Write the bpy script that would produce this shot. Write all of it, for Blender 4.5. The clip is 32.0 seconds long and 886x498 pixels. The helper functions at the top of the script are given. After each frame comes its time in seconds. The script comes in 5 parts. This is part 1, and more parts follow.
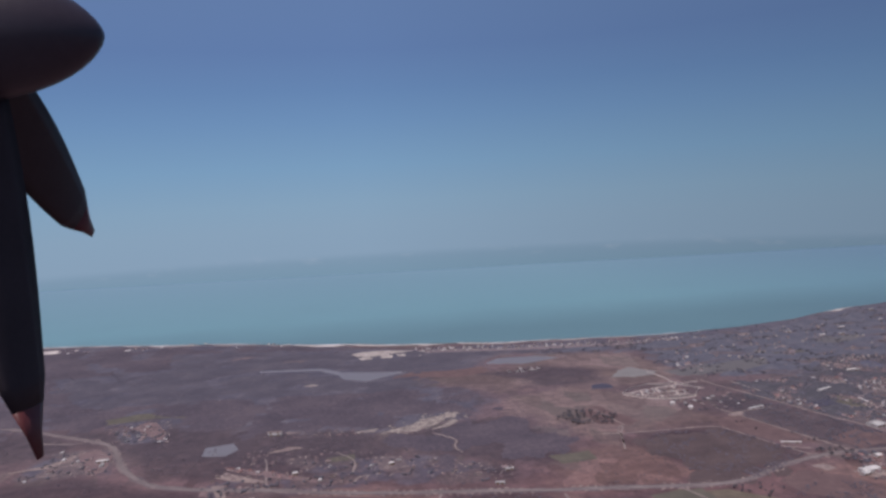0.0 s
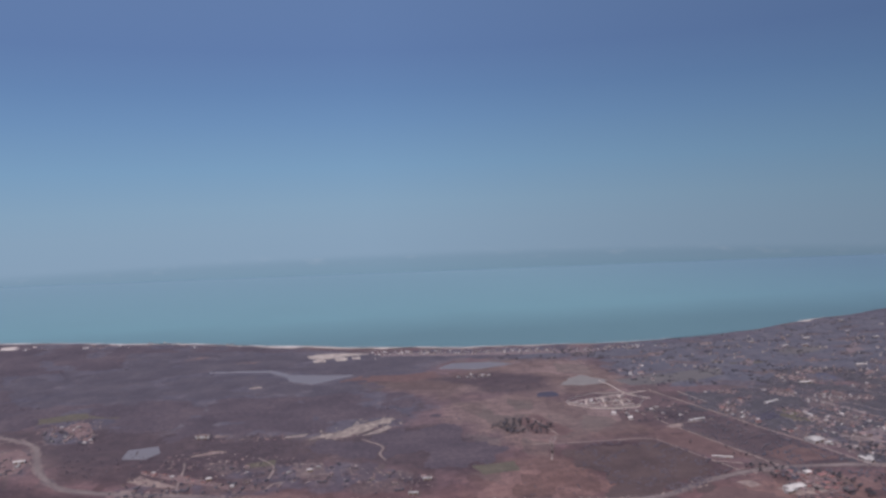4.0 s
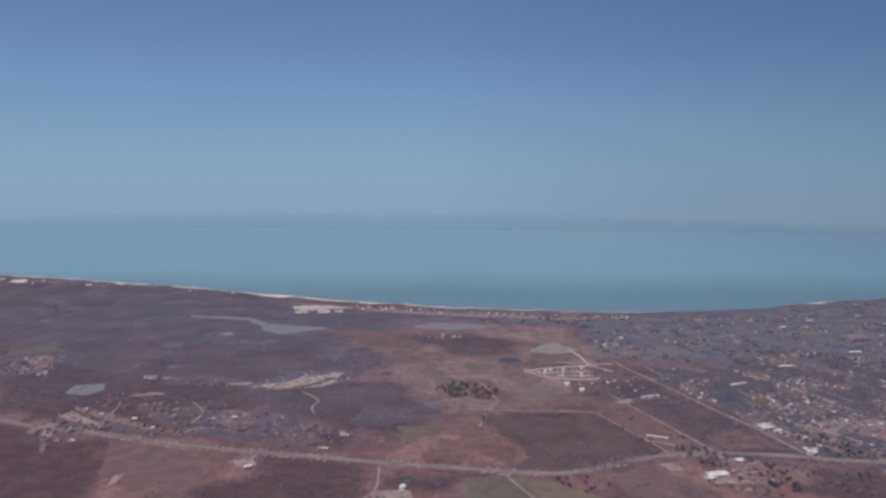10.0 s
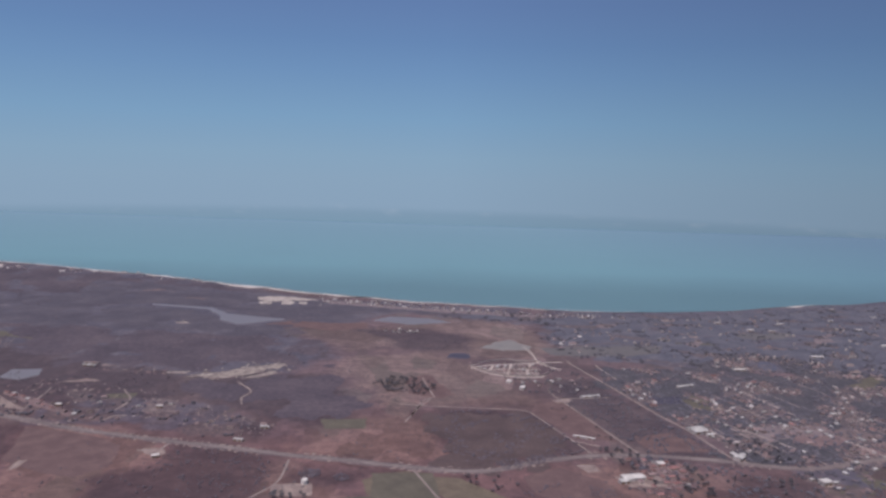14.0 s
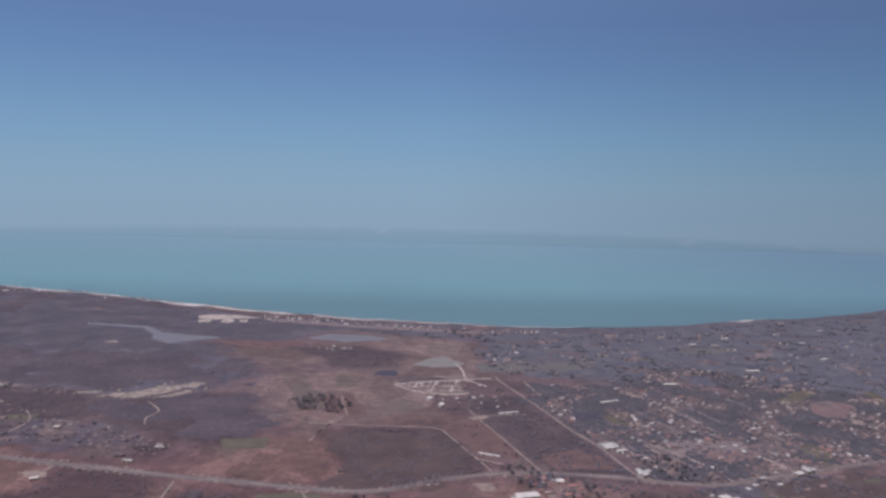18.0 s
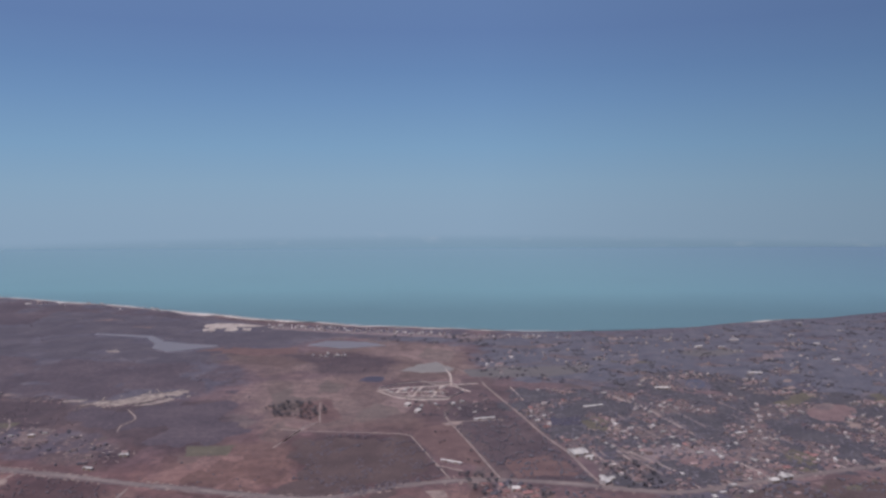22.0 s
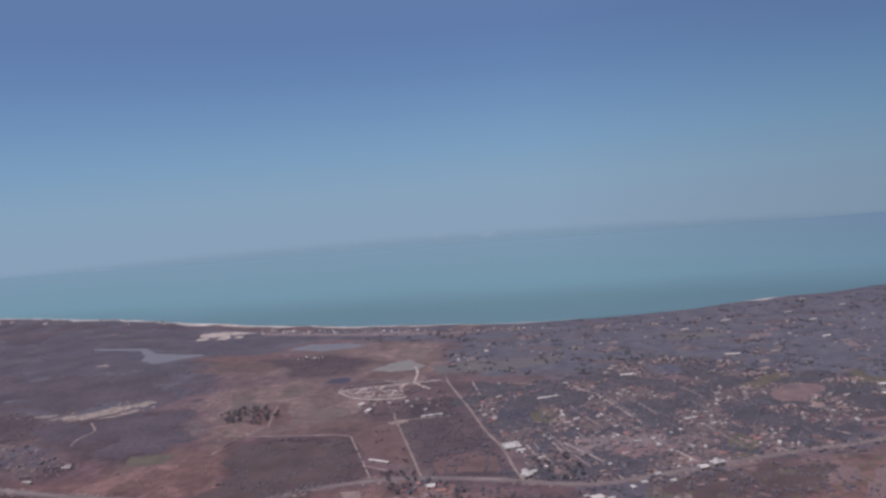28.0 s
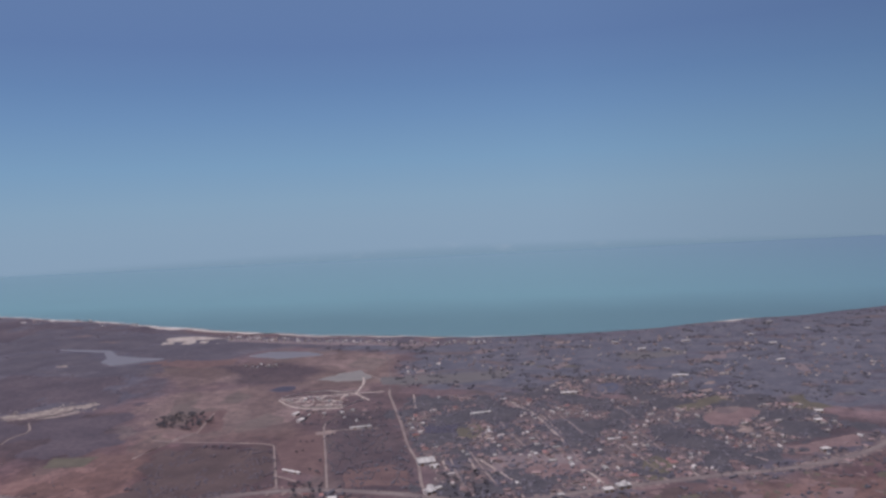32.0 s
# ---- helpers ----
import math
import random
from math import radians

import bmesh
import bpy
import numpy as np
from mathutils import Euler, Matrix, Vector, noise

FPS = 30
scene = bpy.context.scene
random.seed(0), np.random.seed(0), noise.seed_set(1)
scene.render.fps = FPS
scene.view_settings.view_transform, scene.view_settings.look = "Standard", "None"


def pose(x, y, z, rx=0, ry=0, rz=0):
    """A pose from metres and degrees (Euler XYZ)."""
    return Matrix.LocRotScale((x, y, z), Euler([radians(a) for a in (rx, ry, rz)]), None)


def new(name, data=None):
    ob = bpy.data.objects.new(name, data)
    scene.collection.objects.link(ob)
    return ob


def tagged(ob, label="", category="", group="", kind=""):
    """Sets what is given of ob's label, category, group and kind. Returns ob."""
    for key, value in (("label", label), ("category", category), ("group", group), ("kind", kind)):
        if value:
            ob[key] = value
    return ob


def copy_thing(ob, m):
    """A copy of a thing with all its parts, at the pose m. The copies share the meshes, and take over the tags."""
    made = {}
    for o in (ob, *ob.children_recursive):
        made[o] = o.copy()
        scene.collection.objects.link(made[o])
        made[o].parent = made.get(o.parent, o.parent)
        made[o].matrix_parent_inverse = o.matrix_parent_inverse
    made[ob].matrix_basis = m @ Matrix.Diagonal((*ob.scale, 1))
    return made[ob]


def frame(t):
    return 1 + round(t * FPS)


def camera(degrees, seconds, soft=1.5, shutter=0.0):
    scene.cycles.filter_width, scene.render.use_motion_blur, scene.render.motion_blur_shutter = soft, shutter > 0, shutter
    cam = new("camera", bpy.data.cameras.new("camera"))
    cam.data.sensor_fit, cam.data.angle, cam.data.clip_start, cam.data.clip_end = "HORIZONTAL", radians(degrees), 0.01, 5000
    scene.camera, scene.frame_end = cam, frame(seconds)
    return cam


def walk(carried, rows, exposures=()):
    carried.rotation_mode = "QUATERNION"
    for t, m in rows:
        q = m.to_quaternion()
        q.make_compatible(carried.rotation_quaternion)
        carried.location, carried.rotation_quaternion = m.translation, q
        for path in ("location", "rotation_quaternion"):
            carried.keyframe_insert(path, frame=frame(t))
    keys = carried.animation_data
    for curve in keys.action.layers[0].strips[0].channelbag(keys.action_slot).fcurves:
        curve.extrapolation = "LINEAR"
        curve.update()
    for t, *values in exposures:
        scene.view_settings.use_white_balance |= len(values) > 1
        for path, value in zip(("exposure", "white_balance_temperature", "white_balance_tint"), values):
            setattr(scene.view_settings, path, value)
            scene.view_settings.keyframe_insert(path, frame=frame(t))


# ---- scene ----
SOFT = 2.9
EXPOSURES = [(0.0, -0.05, 6500, 16.0), (6.0, -0.05, 6500, 16.0), (10.0, -0.01, 6500, 15.5), (18.0, 0.0, 6500, 15.5), (24.0, -0.03, 6500, 16.0), (32.0, -0.06, 6500, 16.5)]
cam = camera(62.51, 32.0, soft=SOFT)


def eye(t):
    """The aeroplane's straight, slowly sinking line."""
    return (87.728 + 37.0431 * t + -0.00776 * t * t + 0.000114 * t ** 3, -52.977 + 5.0076 * t + 0.00365 * t * t + 0.000235 * t ** 3, 485.762 + -2.5251 * t + 0.01316 * t * t + -0.000062 * t ** 3)


# seconds, yaw, pitch, roll
TURNS = [
    (0, -7.21, -4.00, -3.17),
    (0.5, -7.39, -3.61, -3.45),
    (1, -7.53, -3.38, -3.44),
    (1.5, -7.61, -3.40, -3.21),
    (2, -7.28, -3.46, -3.27),
    (2.5, -7.47, -3.56, -2.91),
    (3, -7.33, -3.47, -2.74),
    (3.5, -7.21, -3.81, -2.17),
    (5.5, -5.58, -3.55, -2.63),
    (6, -5.32, -3.47, -1.97),
    (6.5, -5.13, -4.37, -2.02),
    (7, -4.31, -6.23, 0.78),
    (7.5, -3.60, -7.84, 0.15),
    (8, -4.22, -7.27, 0.25),
    (8.5, -2.82, -6.84, -0.34),
    (9, -2.56, -7.02, -0.29),
    (9.5, -2.48, -6.96, 0.14),
    (10, -2.20, -6.84, 0.62),
    (10.5, -2.64, -6.56, 1.24),
    (11, -2.78, -6.07, 1.35),
    (11.5, -3.01, -5.88, 2.02),
    (12, -2.47, -5.88, 1.52),
    (12.5, -1.73, -6.09, 1.25),
    (13, -1.52, -6.52, 1.12),
    (13.5, -1.45, -6.69, 1.55),
    (15.5, -0.19, -8.90, 1.97),
    (16, -2.45, -9.01, 2.45),
    (16.5, -3.04, -7.82, 2.10),
    (17, -3.45, -7.06, 1.69),
    (17.5, -2.98, -6.11, 2.25),
    (18, -1.72, -5.58, 1.49),
    (18.5, -1.25, -4.75, 1.56),
    (19, -0.41, -4.37, 1.38),
    (19.5, -0.25, -4.20, 1.78),
    (20, 0.30, -4.57, 2.16),
    (20.5, 1.65, -5.34, 0.58),
    (21, 1.98, -5.36, -0.26),
    (21.5, 2.43, -5.05, -0.32),
    (22, 2.16, -5.07, -0.19),
    (22.5, 2.38, -4.95, 0.15),
    (23, 2.49, -5.28, 0.16),
    (23.5, 3.75, -5.52, -1.04),
    (24, 3.44, -5.57, -1.14),
    (24.5, 4.14, -5.70, -1.42),
    (25, 4.27, -5.33, -1.92),
    (25.5, 5.08, -4.77, -2.52),
    (27.5, 7.25, -3.97, -4.72),
    (28, 6.68, -5.16, -4.31),
    (28.5, 6.02, -5.69, -3.73),
    (29, 5.86, -5.49, -3.68),
    (29.5, 5.65, -4.48, -3.31),
    (30, 6.14, -4.04, -4.45),
    (30.5, 6.78, -3.71, -4.30),
    (31, 5.97, -3.27, -2.30),
    (31.5, 7.28, -2.69, -2.88),
    (32, 7.86, -4.23, -2.75),
]
walk(cam, [(t, pose(*eye(t), 90 + pitch, 0, yaw) @ pose(0, 0, 0, 0, 0, roll)) for t, yaw, pitch, roll in TURNS], EXPOSURES)

# ---- light ----
SUN_EL, SUN_AZ = 63.0, 215.0
world = bpy.data.worlds.new("sky")
scene.world = world
world.use_nodes = True
wn, wl = world.node_tree.nodes, world.node_tree.links
wn.clear()
w_out = wn.new("ShaderNodeOutputWorld")
w_bg = wn.new("ShaderNodeBackground")
w_sky = wn.new("ShaderNodeTexSky")
w_sky.sky_type, w_sky.sun_disc = "NISHITA", False
w_sky.sun_elevation, w_sky.sun_rotation = radians(SUN_EL), radians(SUN_AZ)
w_sky.altitude, w_sky.air_density, w_sky.dust_density = 450, 1.2, 3.0
w_co = wn.new("ShaderNodeTexCoord")
w_sep = wn.new("ShaderNodeSeparateXYZ")
w_map = wn.new("ShaderNodeMapRange")
w_map.inputs["From Min"].default_value, w_map.inputs["From Max"].default_value = -0.20, 0.60
w_haze = wn.new("ShaderNodeValToRGB")
w_fac = wn.new("ShaderNodeValToRGB")
w_mul = wn.new("ShaderNodeMix")
w_mul.data_type, w_mul.blend_type = "RGBA", "MULTIPLY"
w_mul.inputs[0].default_value = 1.0
w_mul.inputs[7].default_value = (0.10, 0.10, 0.10, 1)
w_mix = wn.new("ShaderNodeMix")
w_mix.data_type = "RGBA"
wl.new(w_co.outputs["Generated"], w_sep.inputs[0])
wl.new(w_sep.outputs["Z"], w_map.inputs["Value"])
wl.new(w_map.outputs[0], w_haze.inputs[0])
wl.new(w_map.outputs[0], w_fac.inputs[0])


def stops(node, rows):
    ramp = node.color_ramp
    while len(ramp.elements) < len(rows):
        ramp.elements.new(0.5)
    for el, (at, col) in zip(ramp.elements, rows):
        el.position, el.color = (at + 0.20) / 0.80, (*col, 1)


# hazy distance: milky sea far out, pale haze on the horizon, deeper blue upwards
stops(w_haze, [(-0.20, (0.156, 0.280, 0.370)), (-0.090, (0.188, 0.308, 0.408)), (-0.077, (0.202, 0.316, 0.422)), (-0.068, (0.240, 0.358, 0.474)), (-0.03, (0.240, 0.366, 0.486)),
               (0.0, (0.228, 0.368, 0.498)), (0.05, (0.188, 0.342, 0.508)), (0.11, (0.148, 0.280, 0.474)), (0.20, (0.100, 0.190, 0.392)), (0.50, (0.066, 0.128, 0.315))])
stops(w_fac, [(-0.2, (1, 1, 1)), (0.15, (1, 1, 1)), (0.5, (0.3, 0.3, 0.3))])
wl.new(w_sky.outputs[0], w_mul.inputs[6])
wl.new(w_fac.outputs[0], w_mix.inputs[0])
wl.new(w_mul.outputs[2], w_mix.inputs[6])
wl.new(w_haze.outputs[0], w_mix.inputs[7])
# faint small clouds low over the far sea
w_cm, w_cn, w_cr, w_cb, w_cx, w_cl = (wn.new("ShaderNode" + k) for k in ("Mapping", "TexNoise", "MapRange", "ValToRGB", "Math", "Mix"))
w_cm.inputs["Scale"].default_value = (30, 30, 90)
w_cn.inputs["Scale"].default_value, w_cn.inputs["Detail"].default_value = 1.0, 4.0
w_cr.inputs["From Min"].default_value, w_cr.inputs["From Max"].default_value = 0.56, 0.74
stops(w_cb, [(-0.20, (0, 0, 0)), (-0.084, (0, 0, 0)), (-0.076, (0.26, 0.26, 0.26)), (-0.064, (0, 0, 0))])
w_cx.operation, w_cl.data_type = "MULTIPLY", "RGBA"
w_cl.inputs[7].default_value = (0.40, 0.47, 0.56, 1)
wl.new(w_co.outputs["Generated"], w_cm.inputs[0])
wl.new(w_cm.outputs[0], w_cn.inputs["Vector"])
wl.new(w_cn.outputs[0], w_cr.inputs["Value"])
wl.new(w_map.outputs[0], w_cb.inputs[0])
wl.new(w_cr.outputs[0], w_cx.inputs[0])
wl.new(w_cb.outputs[0], w_cx.inputs[1])
wl.new(w_cx.outputs[0], w_cl.inputs[0])
wl.new(w_mix.outputs[2], w_cl.inputs[6])
w_az, w_am = wn.new("ShaderNodeMapRange"), wn.new("ShaderNodeMix")
w_az.inputs["From Min"].default_value, w_az.inputs["From Max"].default_value = 0.02, 0.62
w_az.inputs["To Min"].default_value, w_az.inputs["To Max"].default_value = 1.02, 0.75
w_am.data_type, w_am.blend_type = "RGBA", "MULTIPLY"
w_am.inputs[0].default_value = 1.0
wl.new(w_sep.outputs["X"], w_az.inputs["Value"])
wl.new(w_cl.outputs[2], w_am.inputs[6])
wl.new(w_az.outputs[0], w_am.inputs[7])
wl.new(w_am.outputs[2], w_bg.inputs[0])
wl.new(w_bg.outputs[0], w_out.inputs[0])

sun = new("sun", bpy.data.lights.new("sun", "SUN"))
sun.data.energy, sun.data.angle, sun.data.color = 3.6, radians(0.5), (0.985, 0.93, 0.895)
sun.matrix_world = pose(0, 0, 900, 90 - SUN_EL, 0, 180 - SUN_AZ)


# ---- materials ----
def material(name, cols, size, rough=0.9, bump=0.0, bump_size=2.0, fine=0.35, metal=0.0, spec=0.3, vary=0.0):
    """Noise of two scales picks among cols; size is that of the large blotches in metres."""
    m = bpy.data.materials.new(name)
    m.use_nodes = True
    n, l = m.node_tree.nodes, m.node_tree.links
    b = n["Principled BSDF"]
    b.inputs["Roughness"].default_value, b.inputs["Metallic"].default_value = rough, metal
    b.inputs["Specular IOR Level"].default_value = spec
    co = n.new("ShaderNodeNewGeometry")
    big, small, mix, ramp = n.new("ShaderNodeTexNoise"), n.new("ShaderNodeTexNoise"), n.new("ShaderNodeMix"), n.new("ShaderNodeValToRGB")
    for tex, s, d in ((big, size, 6.0), (small, size * 0.07, 4.0)):
        tex.inputs["Scale"].default_value, tex.inputs["Detail"].default_value = 1.0 / s, d
        tex.inputs["Roughness"].default_value = 0.62
        l.new(co.outputs["Position"], tex.inputs["Vector"])
    mix.data_type = "FLOAT"
    mix.inputs[0].default_value = fine
    l.new(big.outputs[0], mix.inputs[2])
    l.new(small.outputs[0], mix.inputs[3])
    l.new(mix.outputs[0], ramp.inputs[0])
    while len(ramp.color_ramp.elements) < len(cols):
        ramp.color_ramp.elements.new(0.5)
    for k, (el, c) in enumerate(zip(ramp.color_ramp.elements, cols)):
        el.position, el.color = 0.36 + 0.28 * k / max(1, len(cols) - 1), (*c, 1)
    colour = ramp.outputs[0]
    if vary:
        info, hsv, rng = n.new("ShaderNodeObjectInfo"), n.new("ShaderNodeHueSaturation"), n.new("ShaderNodeMapRange")
        rng.inputs["To Min"].default_value, rng.inputs["To Max"].default_value = 1 - vary, 1 + vary
        l.new(info.outputs["Random"], rng.inputs["Value"])
        l.new(rng.outputs[0], hsv.inputs["Value"])
        l.new(colour, hsv.inputs["Color"])
        colour = hsv.outputs[0]
    l.new(colour, b.inputs["Base Color"])
    if bump:
        t, bm_ = n.new("ShaderNodeTexNoise"), n.new("ShaderNodeBump")
        t.inputs["Scale"].default_value, t.inputs["Detail"].default_value = 1.0 / bump_size, 5
        bm_.inputs["Strength"].default_value, bm_.inputs["Distance"].default_value = 0.8, bump
        l.new(co.outputs["Position"], t.inputs["Vector"])
        l.new(t.outputs[0], bm_.inputs["Height"])
        l.new(bm_.outputs[0], b.inputs["Normal"])
    return m


def land_material():
    """Bare soil, with scrub, field, green and village cover by the ground's own cover weights; noise makes the edges ragged."""
    m = bpy.data.materials.new("land_cover")
    m.use_nodes = True
    n, l = m.node_tree.nodes, m.node_tree.links
    b = n["Principled BSDF"]
    b.inputs["Roughness"].default_value, b.inputs["Specular IOR Level"].default_value = 0.95, 0.15
    geo = n.new("ShaderNodeNewGeometry")

    def tex(size, detail=5.0, rough=0.62):
        t = n.new("ShaderNodeTexNoise")
        t.inputs["Scale"].default_value, t.inputs["Detail"].default_value, t.inputs["Roughness"].default_value = 1 / size, detail, rough
        l.new(geo.outputs["Position"], t.inputs["Vector"])
        return t.outputs[0]

    def ramp(fac, cols, lo=0.36, hi=0.64):
        r = n.new("ShaderNodeValToRGB")
        while len(r.color_ramp.elements) < len(cols):
            r.color_ramp.elements.new(0.5)
        for k, (el, c) in enumerate(zip(r.color_ramp.elements, cols)):
            el.position, el.color = lo + (hi - lo) * k / (len(cols) - 1), (*c, 1)
        l.new(fac, r.inputs[0])
        return r.outputs[0]

    wide, mid, fine = tex(240), tex(48), tex(11, 3.0)
    blend = n.new("ShaderNodeMix")
    blend.data_type = "FLOAT"
    blend.inputs[0].default_value = 0.45
    l.new(wide, blend.inputs[2])
    l.new(mid, blend.inputs[3])
    mottle = blend.outputs[0]
    cover = n.new("ShaderNodeVertexColor")
    cover.layer_name = "cover"
    sep = n.new("ShaderNodeSeparateColor")
    l.new(cover.outputs["Color"], sep.inputs[0])
    edge = n.new("ShaderNodeMath")
    edge.operation = "SUBTRACT"
    rag = n.new("ShaderNodeMix")
    rag.data_type = "FLOAT"
    rag.inputs[0].default_value = 0.45
    l.new(mid, rag.inputs[2])
    l.new(tex(16, 4.0, 0.7), rag.inputs[3])
    l.new(rag.outputs[0], edge.inputs[0])
    edge.inputs[1].default_value = 0.5
    base = ramp(mottle, SOIL)
    def lay(base, weight, colour):
        add, rng, mix = n.new("ShaderNodeMath"), n.new("ShaderNodeMapRange"), n.new("ShaderNodeMix")
        add.operation, add.inputs[1].default_value = "MULTIPLY_ADD", 2.4
        l.new(edge.outputs[0], add.inputs[0])
        l.new(weight, add.inputs[2])
        rng.inputs["From Min"].default_value, rng.inputs["From Max"].default_value = 0.30, 0.70
        l.new(add.outputs[0], rng.inputs["Value"])
        mix.data_type = "RGBA"
        l.new(rng.outputs[0], mix.inputs[0])
        l.new(base, mix.inputs[6])
        l.new(colour, mix.inputs[7])
        return mix.outputs[2]

    base = lay(base, sep.outputs["Green"], ramp(mottle, FIELD))
    vor, hue, val, cells = n.new("ShaderNodeTexVoronoi"), n.new("ShaderNodeHueSaturation"), n.new("ShaderNodeMapRange"), n.new("ShaderNodeSeparateColor")
    turn = n.new("ShaderNodeMapping")
    turn.inputs["Rotation"].default_value, turn.inputs["Scale"].default_value = (0, 0, 0.26), (1 / 62, 1 / 100, 0)
    l.new(geo.outputs["Position"], turn.inputs[0])
    l.new(turn.outputs[0], vor.inputs["Vector"])
    vor.distance, vor.inputs["Scale"].default_value, vor.inputs["Randomness"].default_value = "CHEBYCHEV", 1.0, 0.9
    l.new(vor.outputs["Color"], cells.inputs[0])
    val.inputs["To Min"].default_value, val.inputs["To Max"].default_value = 0.80, 1.22
    l.new(cells.outputs[0], val.inputs["Value"])
    l.new(val.outputs[0], hue.inputs["Value"])
    l.new(base, hue.inputs["Color"])
    olive, gate = n.new("ShaderNodeMix"), n.new("ShaderNodeMapRange")
    gate.inputs["From Min"].default_value, gate.inputs["From Max"].default_value = 0.66, 0.92
    gate.inputs["To Max"].default_value = 0.42
    l.new(cells.outputs[1], gate.inputs["Value"])
    olive.data_type = "RGBA"
    olive.inputs[7].default_value = (0.103, 0.096, 0.090, 1)
    l.new(gate.outputs[0], olive.inputs[0])
    l.new(hue.outputs[0], olive.inputs[6])
    base = lay(olive.outputs[2], sep.outputs["Red"], ramp(mottle, SCRUB))
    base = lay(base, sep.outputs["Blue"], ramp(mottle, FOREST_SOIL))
    base = lay(base, cover.outputs["Alpha"], ramp(tex(8.5, 4.0, 0.7), YARDS, 0.39, 0.74))
    patchy, speck = n.new("ShaderNodeMapRange"), n.new("ShaderNodeHueSaturation")
    patchy.inputs["From Min"].default_value, patchy.inputs["From Max"].default_value = 0.3, 0.7
    patchy.inputs["To Min"].default_value, patchy.inputs["To Max"].default_value = 0.82, 1.20
    l.new(tex(24, 4.0, 0.7), patchy.inputs["Value"])
    l.new(patchy.outputs[0], speck.inputs["Value"])
    l.new(base, speck.inputs["Color"])
    # low bushes and tufts too small to stand apart
    tuft, thick, press, dark = n.new("ShaderNodeMapRange"), n.new("ShaderNodeMapRange"), n.new("ShaderNodeMath"), n.new("ShaderNodeMix")
    tuft.inputs["From Min"].default_value, tuft.inputs["From Max"].default_value = 0.50, 0.66
    thick.inputs["From Min"].default_value, thick.inputs["From Max"].default_value = 0.38, 0.62
    thick.inputs["To Max"].default_value = 0.75
    l.new(tex(7, 3.0, 0.6), tuft.inputs["Value"])
    l.new(tex(95, 4.0, 0.6), thick.inputs["Value"])
    press.operation = "MULTIPLY"
    l.new(tuft.outputs[0], press.inputs[0])
    l.new(thick.outputs[0], press.inputs[1])
    dark.data_type = "RGBA"
    dark.inputs[7].default_value = (0.058, 0.054, 0.066, 1)
    l.new(press.outputs[0], dark.inputs[0])
    l.new(speck.outputs[0], dark.inputs[6])
    # near ground dyed redder; haze contrast with the far ground put into colour
    red, dye_fac, dye = n.new("ShaderNodeAttribute"), n.new("ShaderNodeMapRange"), n.new("ShaderNodeMix")
    red.attribute_name = "near_dye"
    shift = n.new("ShaderNodeMath")
    shift.operation, shift.inputs[1].default_value = "MULTIPLY_ADD", 1.6
    l.new(edge.outputs[0], shift.inputs[0])
    l.new(red.outputs["Fac"], shift.inputs[2])
    l.new(shift.outputs[0], dye_fac.inputs["Value"])
    dye.data_type, dye.blend_type = "RGBA", "MULTIPLY"
    dye.inputs[7].default_value = (1.0, 0.842, 0.812, 1)
    l.new(dye_fac.outputs[0], dye.inputs[0])
    l.new(dark.outputs[2], dye.inputs[6])
    l.new(dye.outputs[2], b.inputs["Base Color"])
    bump = n.new("ShaderNodeBump")
    bump.inputs["Strength"].default_value, bump.inputs["Distance"].default_value = 0.6, 1.0
    l.new(fine, bump.inputs["Height"])
    l.new(bump.outputs[0], b.inputs["Normal"])
    return m


SOIL = [(0.092, 0.067, 0.078), (0.124, 0.087, 0.095), (0.162, 0.110, 0.115)]
FIELD = [(0.120, 0.087, 0.089), (0.148, 0.107, 0.106), (0.184, 0.133, 0.127)]
SCRUB = [(0.064, 0.050, 0.061), (0.077, 0.059, 0.069), (0.098, 0.074, 0.081)]
# woodland soil lightened and blued; far haze is in this colour
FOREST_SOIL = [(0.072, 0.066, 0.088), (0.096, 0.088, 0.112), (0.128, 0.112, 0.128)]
YARDS = [(0.078, 0.068, 0.080), (0.114, 0.092, 0.100), (0.164, 0.125, 0.125), (0.28, 0.235, 0.225)]
M_GROUND = land_material()
M_RED = material("red_soil", [(0.112, 0.078, 0.086), (0.160, 0.108, 0.111), (0.215, 0.150, 0.147)], 26, bump=0.8, bump_size=10, fine=0.5)
M_FIELD = material("dry_field", [(0.088, 0.056, 0.059), (0.118, 0.075, 0.076), (0.160, 0.104, 0.099)], 26, bump=0.6, bump_size=8, fine=0.45)
M_GREEN = material("green_field", [(0.072, 0.062, 0.055), (0.098, 0.086, 0.069), (0.130, 0.110, 0.088)], 24, bump=0.6, bump_size=6, fine=0.5)
M_OLIVE = material("olive_pasture", [(0.090, 0.071, 0.058), (0.124, 0.098, 0.076), (0.165, 0.130, 0.100)], 18, bump=0.6, bump_size=6, fine=0.5)
M_DIRT = material("pale_dirt", [(0.120, 0.090, 0.092), (0.215, 0.162, 0.150), (0.34, 0.268, 0.238)], 16, bump=0.3, bump_size=4, fine=0.5)
M_TRACK = material("sandy_track", [(0.150, 0.118, 0.118), (0.215, 0.170, 0.160), (0.31, 0.250, 0.228)], 30)
M_STREET = material("pale_village_street", [(0.20, 0.160, 0.152), (0.285, 0.232, 0.214), (0.40, 0.335, 0.305)], 30)
M_ROAD = material("worn_asphalt", [(0.122, 0.097, 0.099), (0.160, 0.130, 0.128), (0.225, 0.186, 0.175)], 60)
M_SHOULDER = material("road_shoulder", [(0.084, 0.064, 0.075), (0.122, 0.092, 0.098), (0.24, 0.185, 0.172)], 28, fine=0.5)
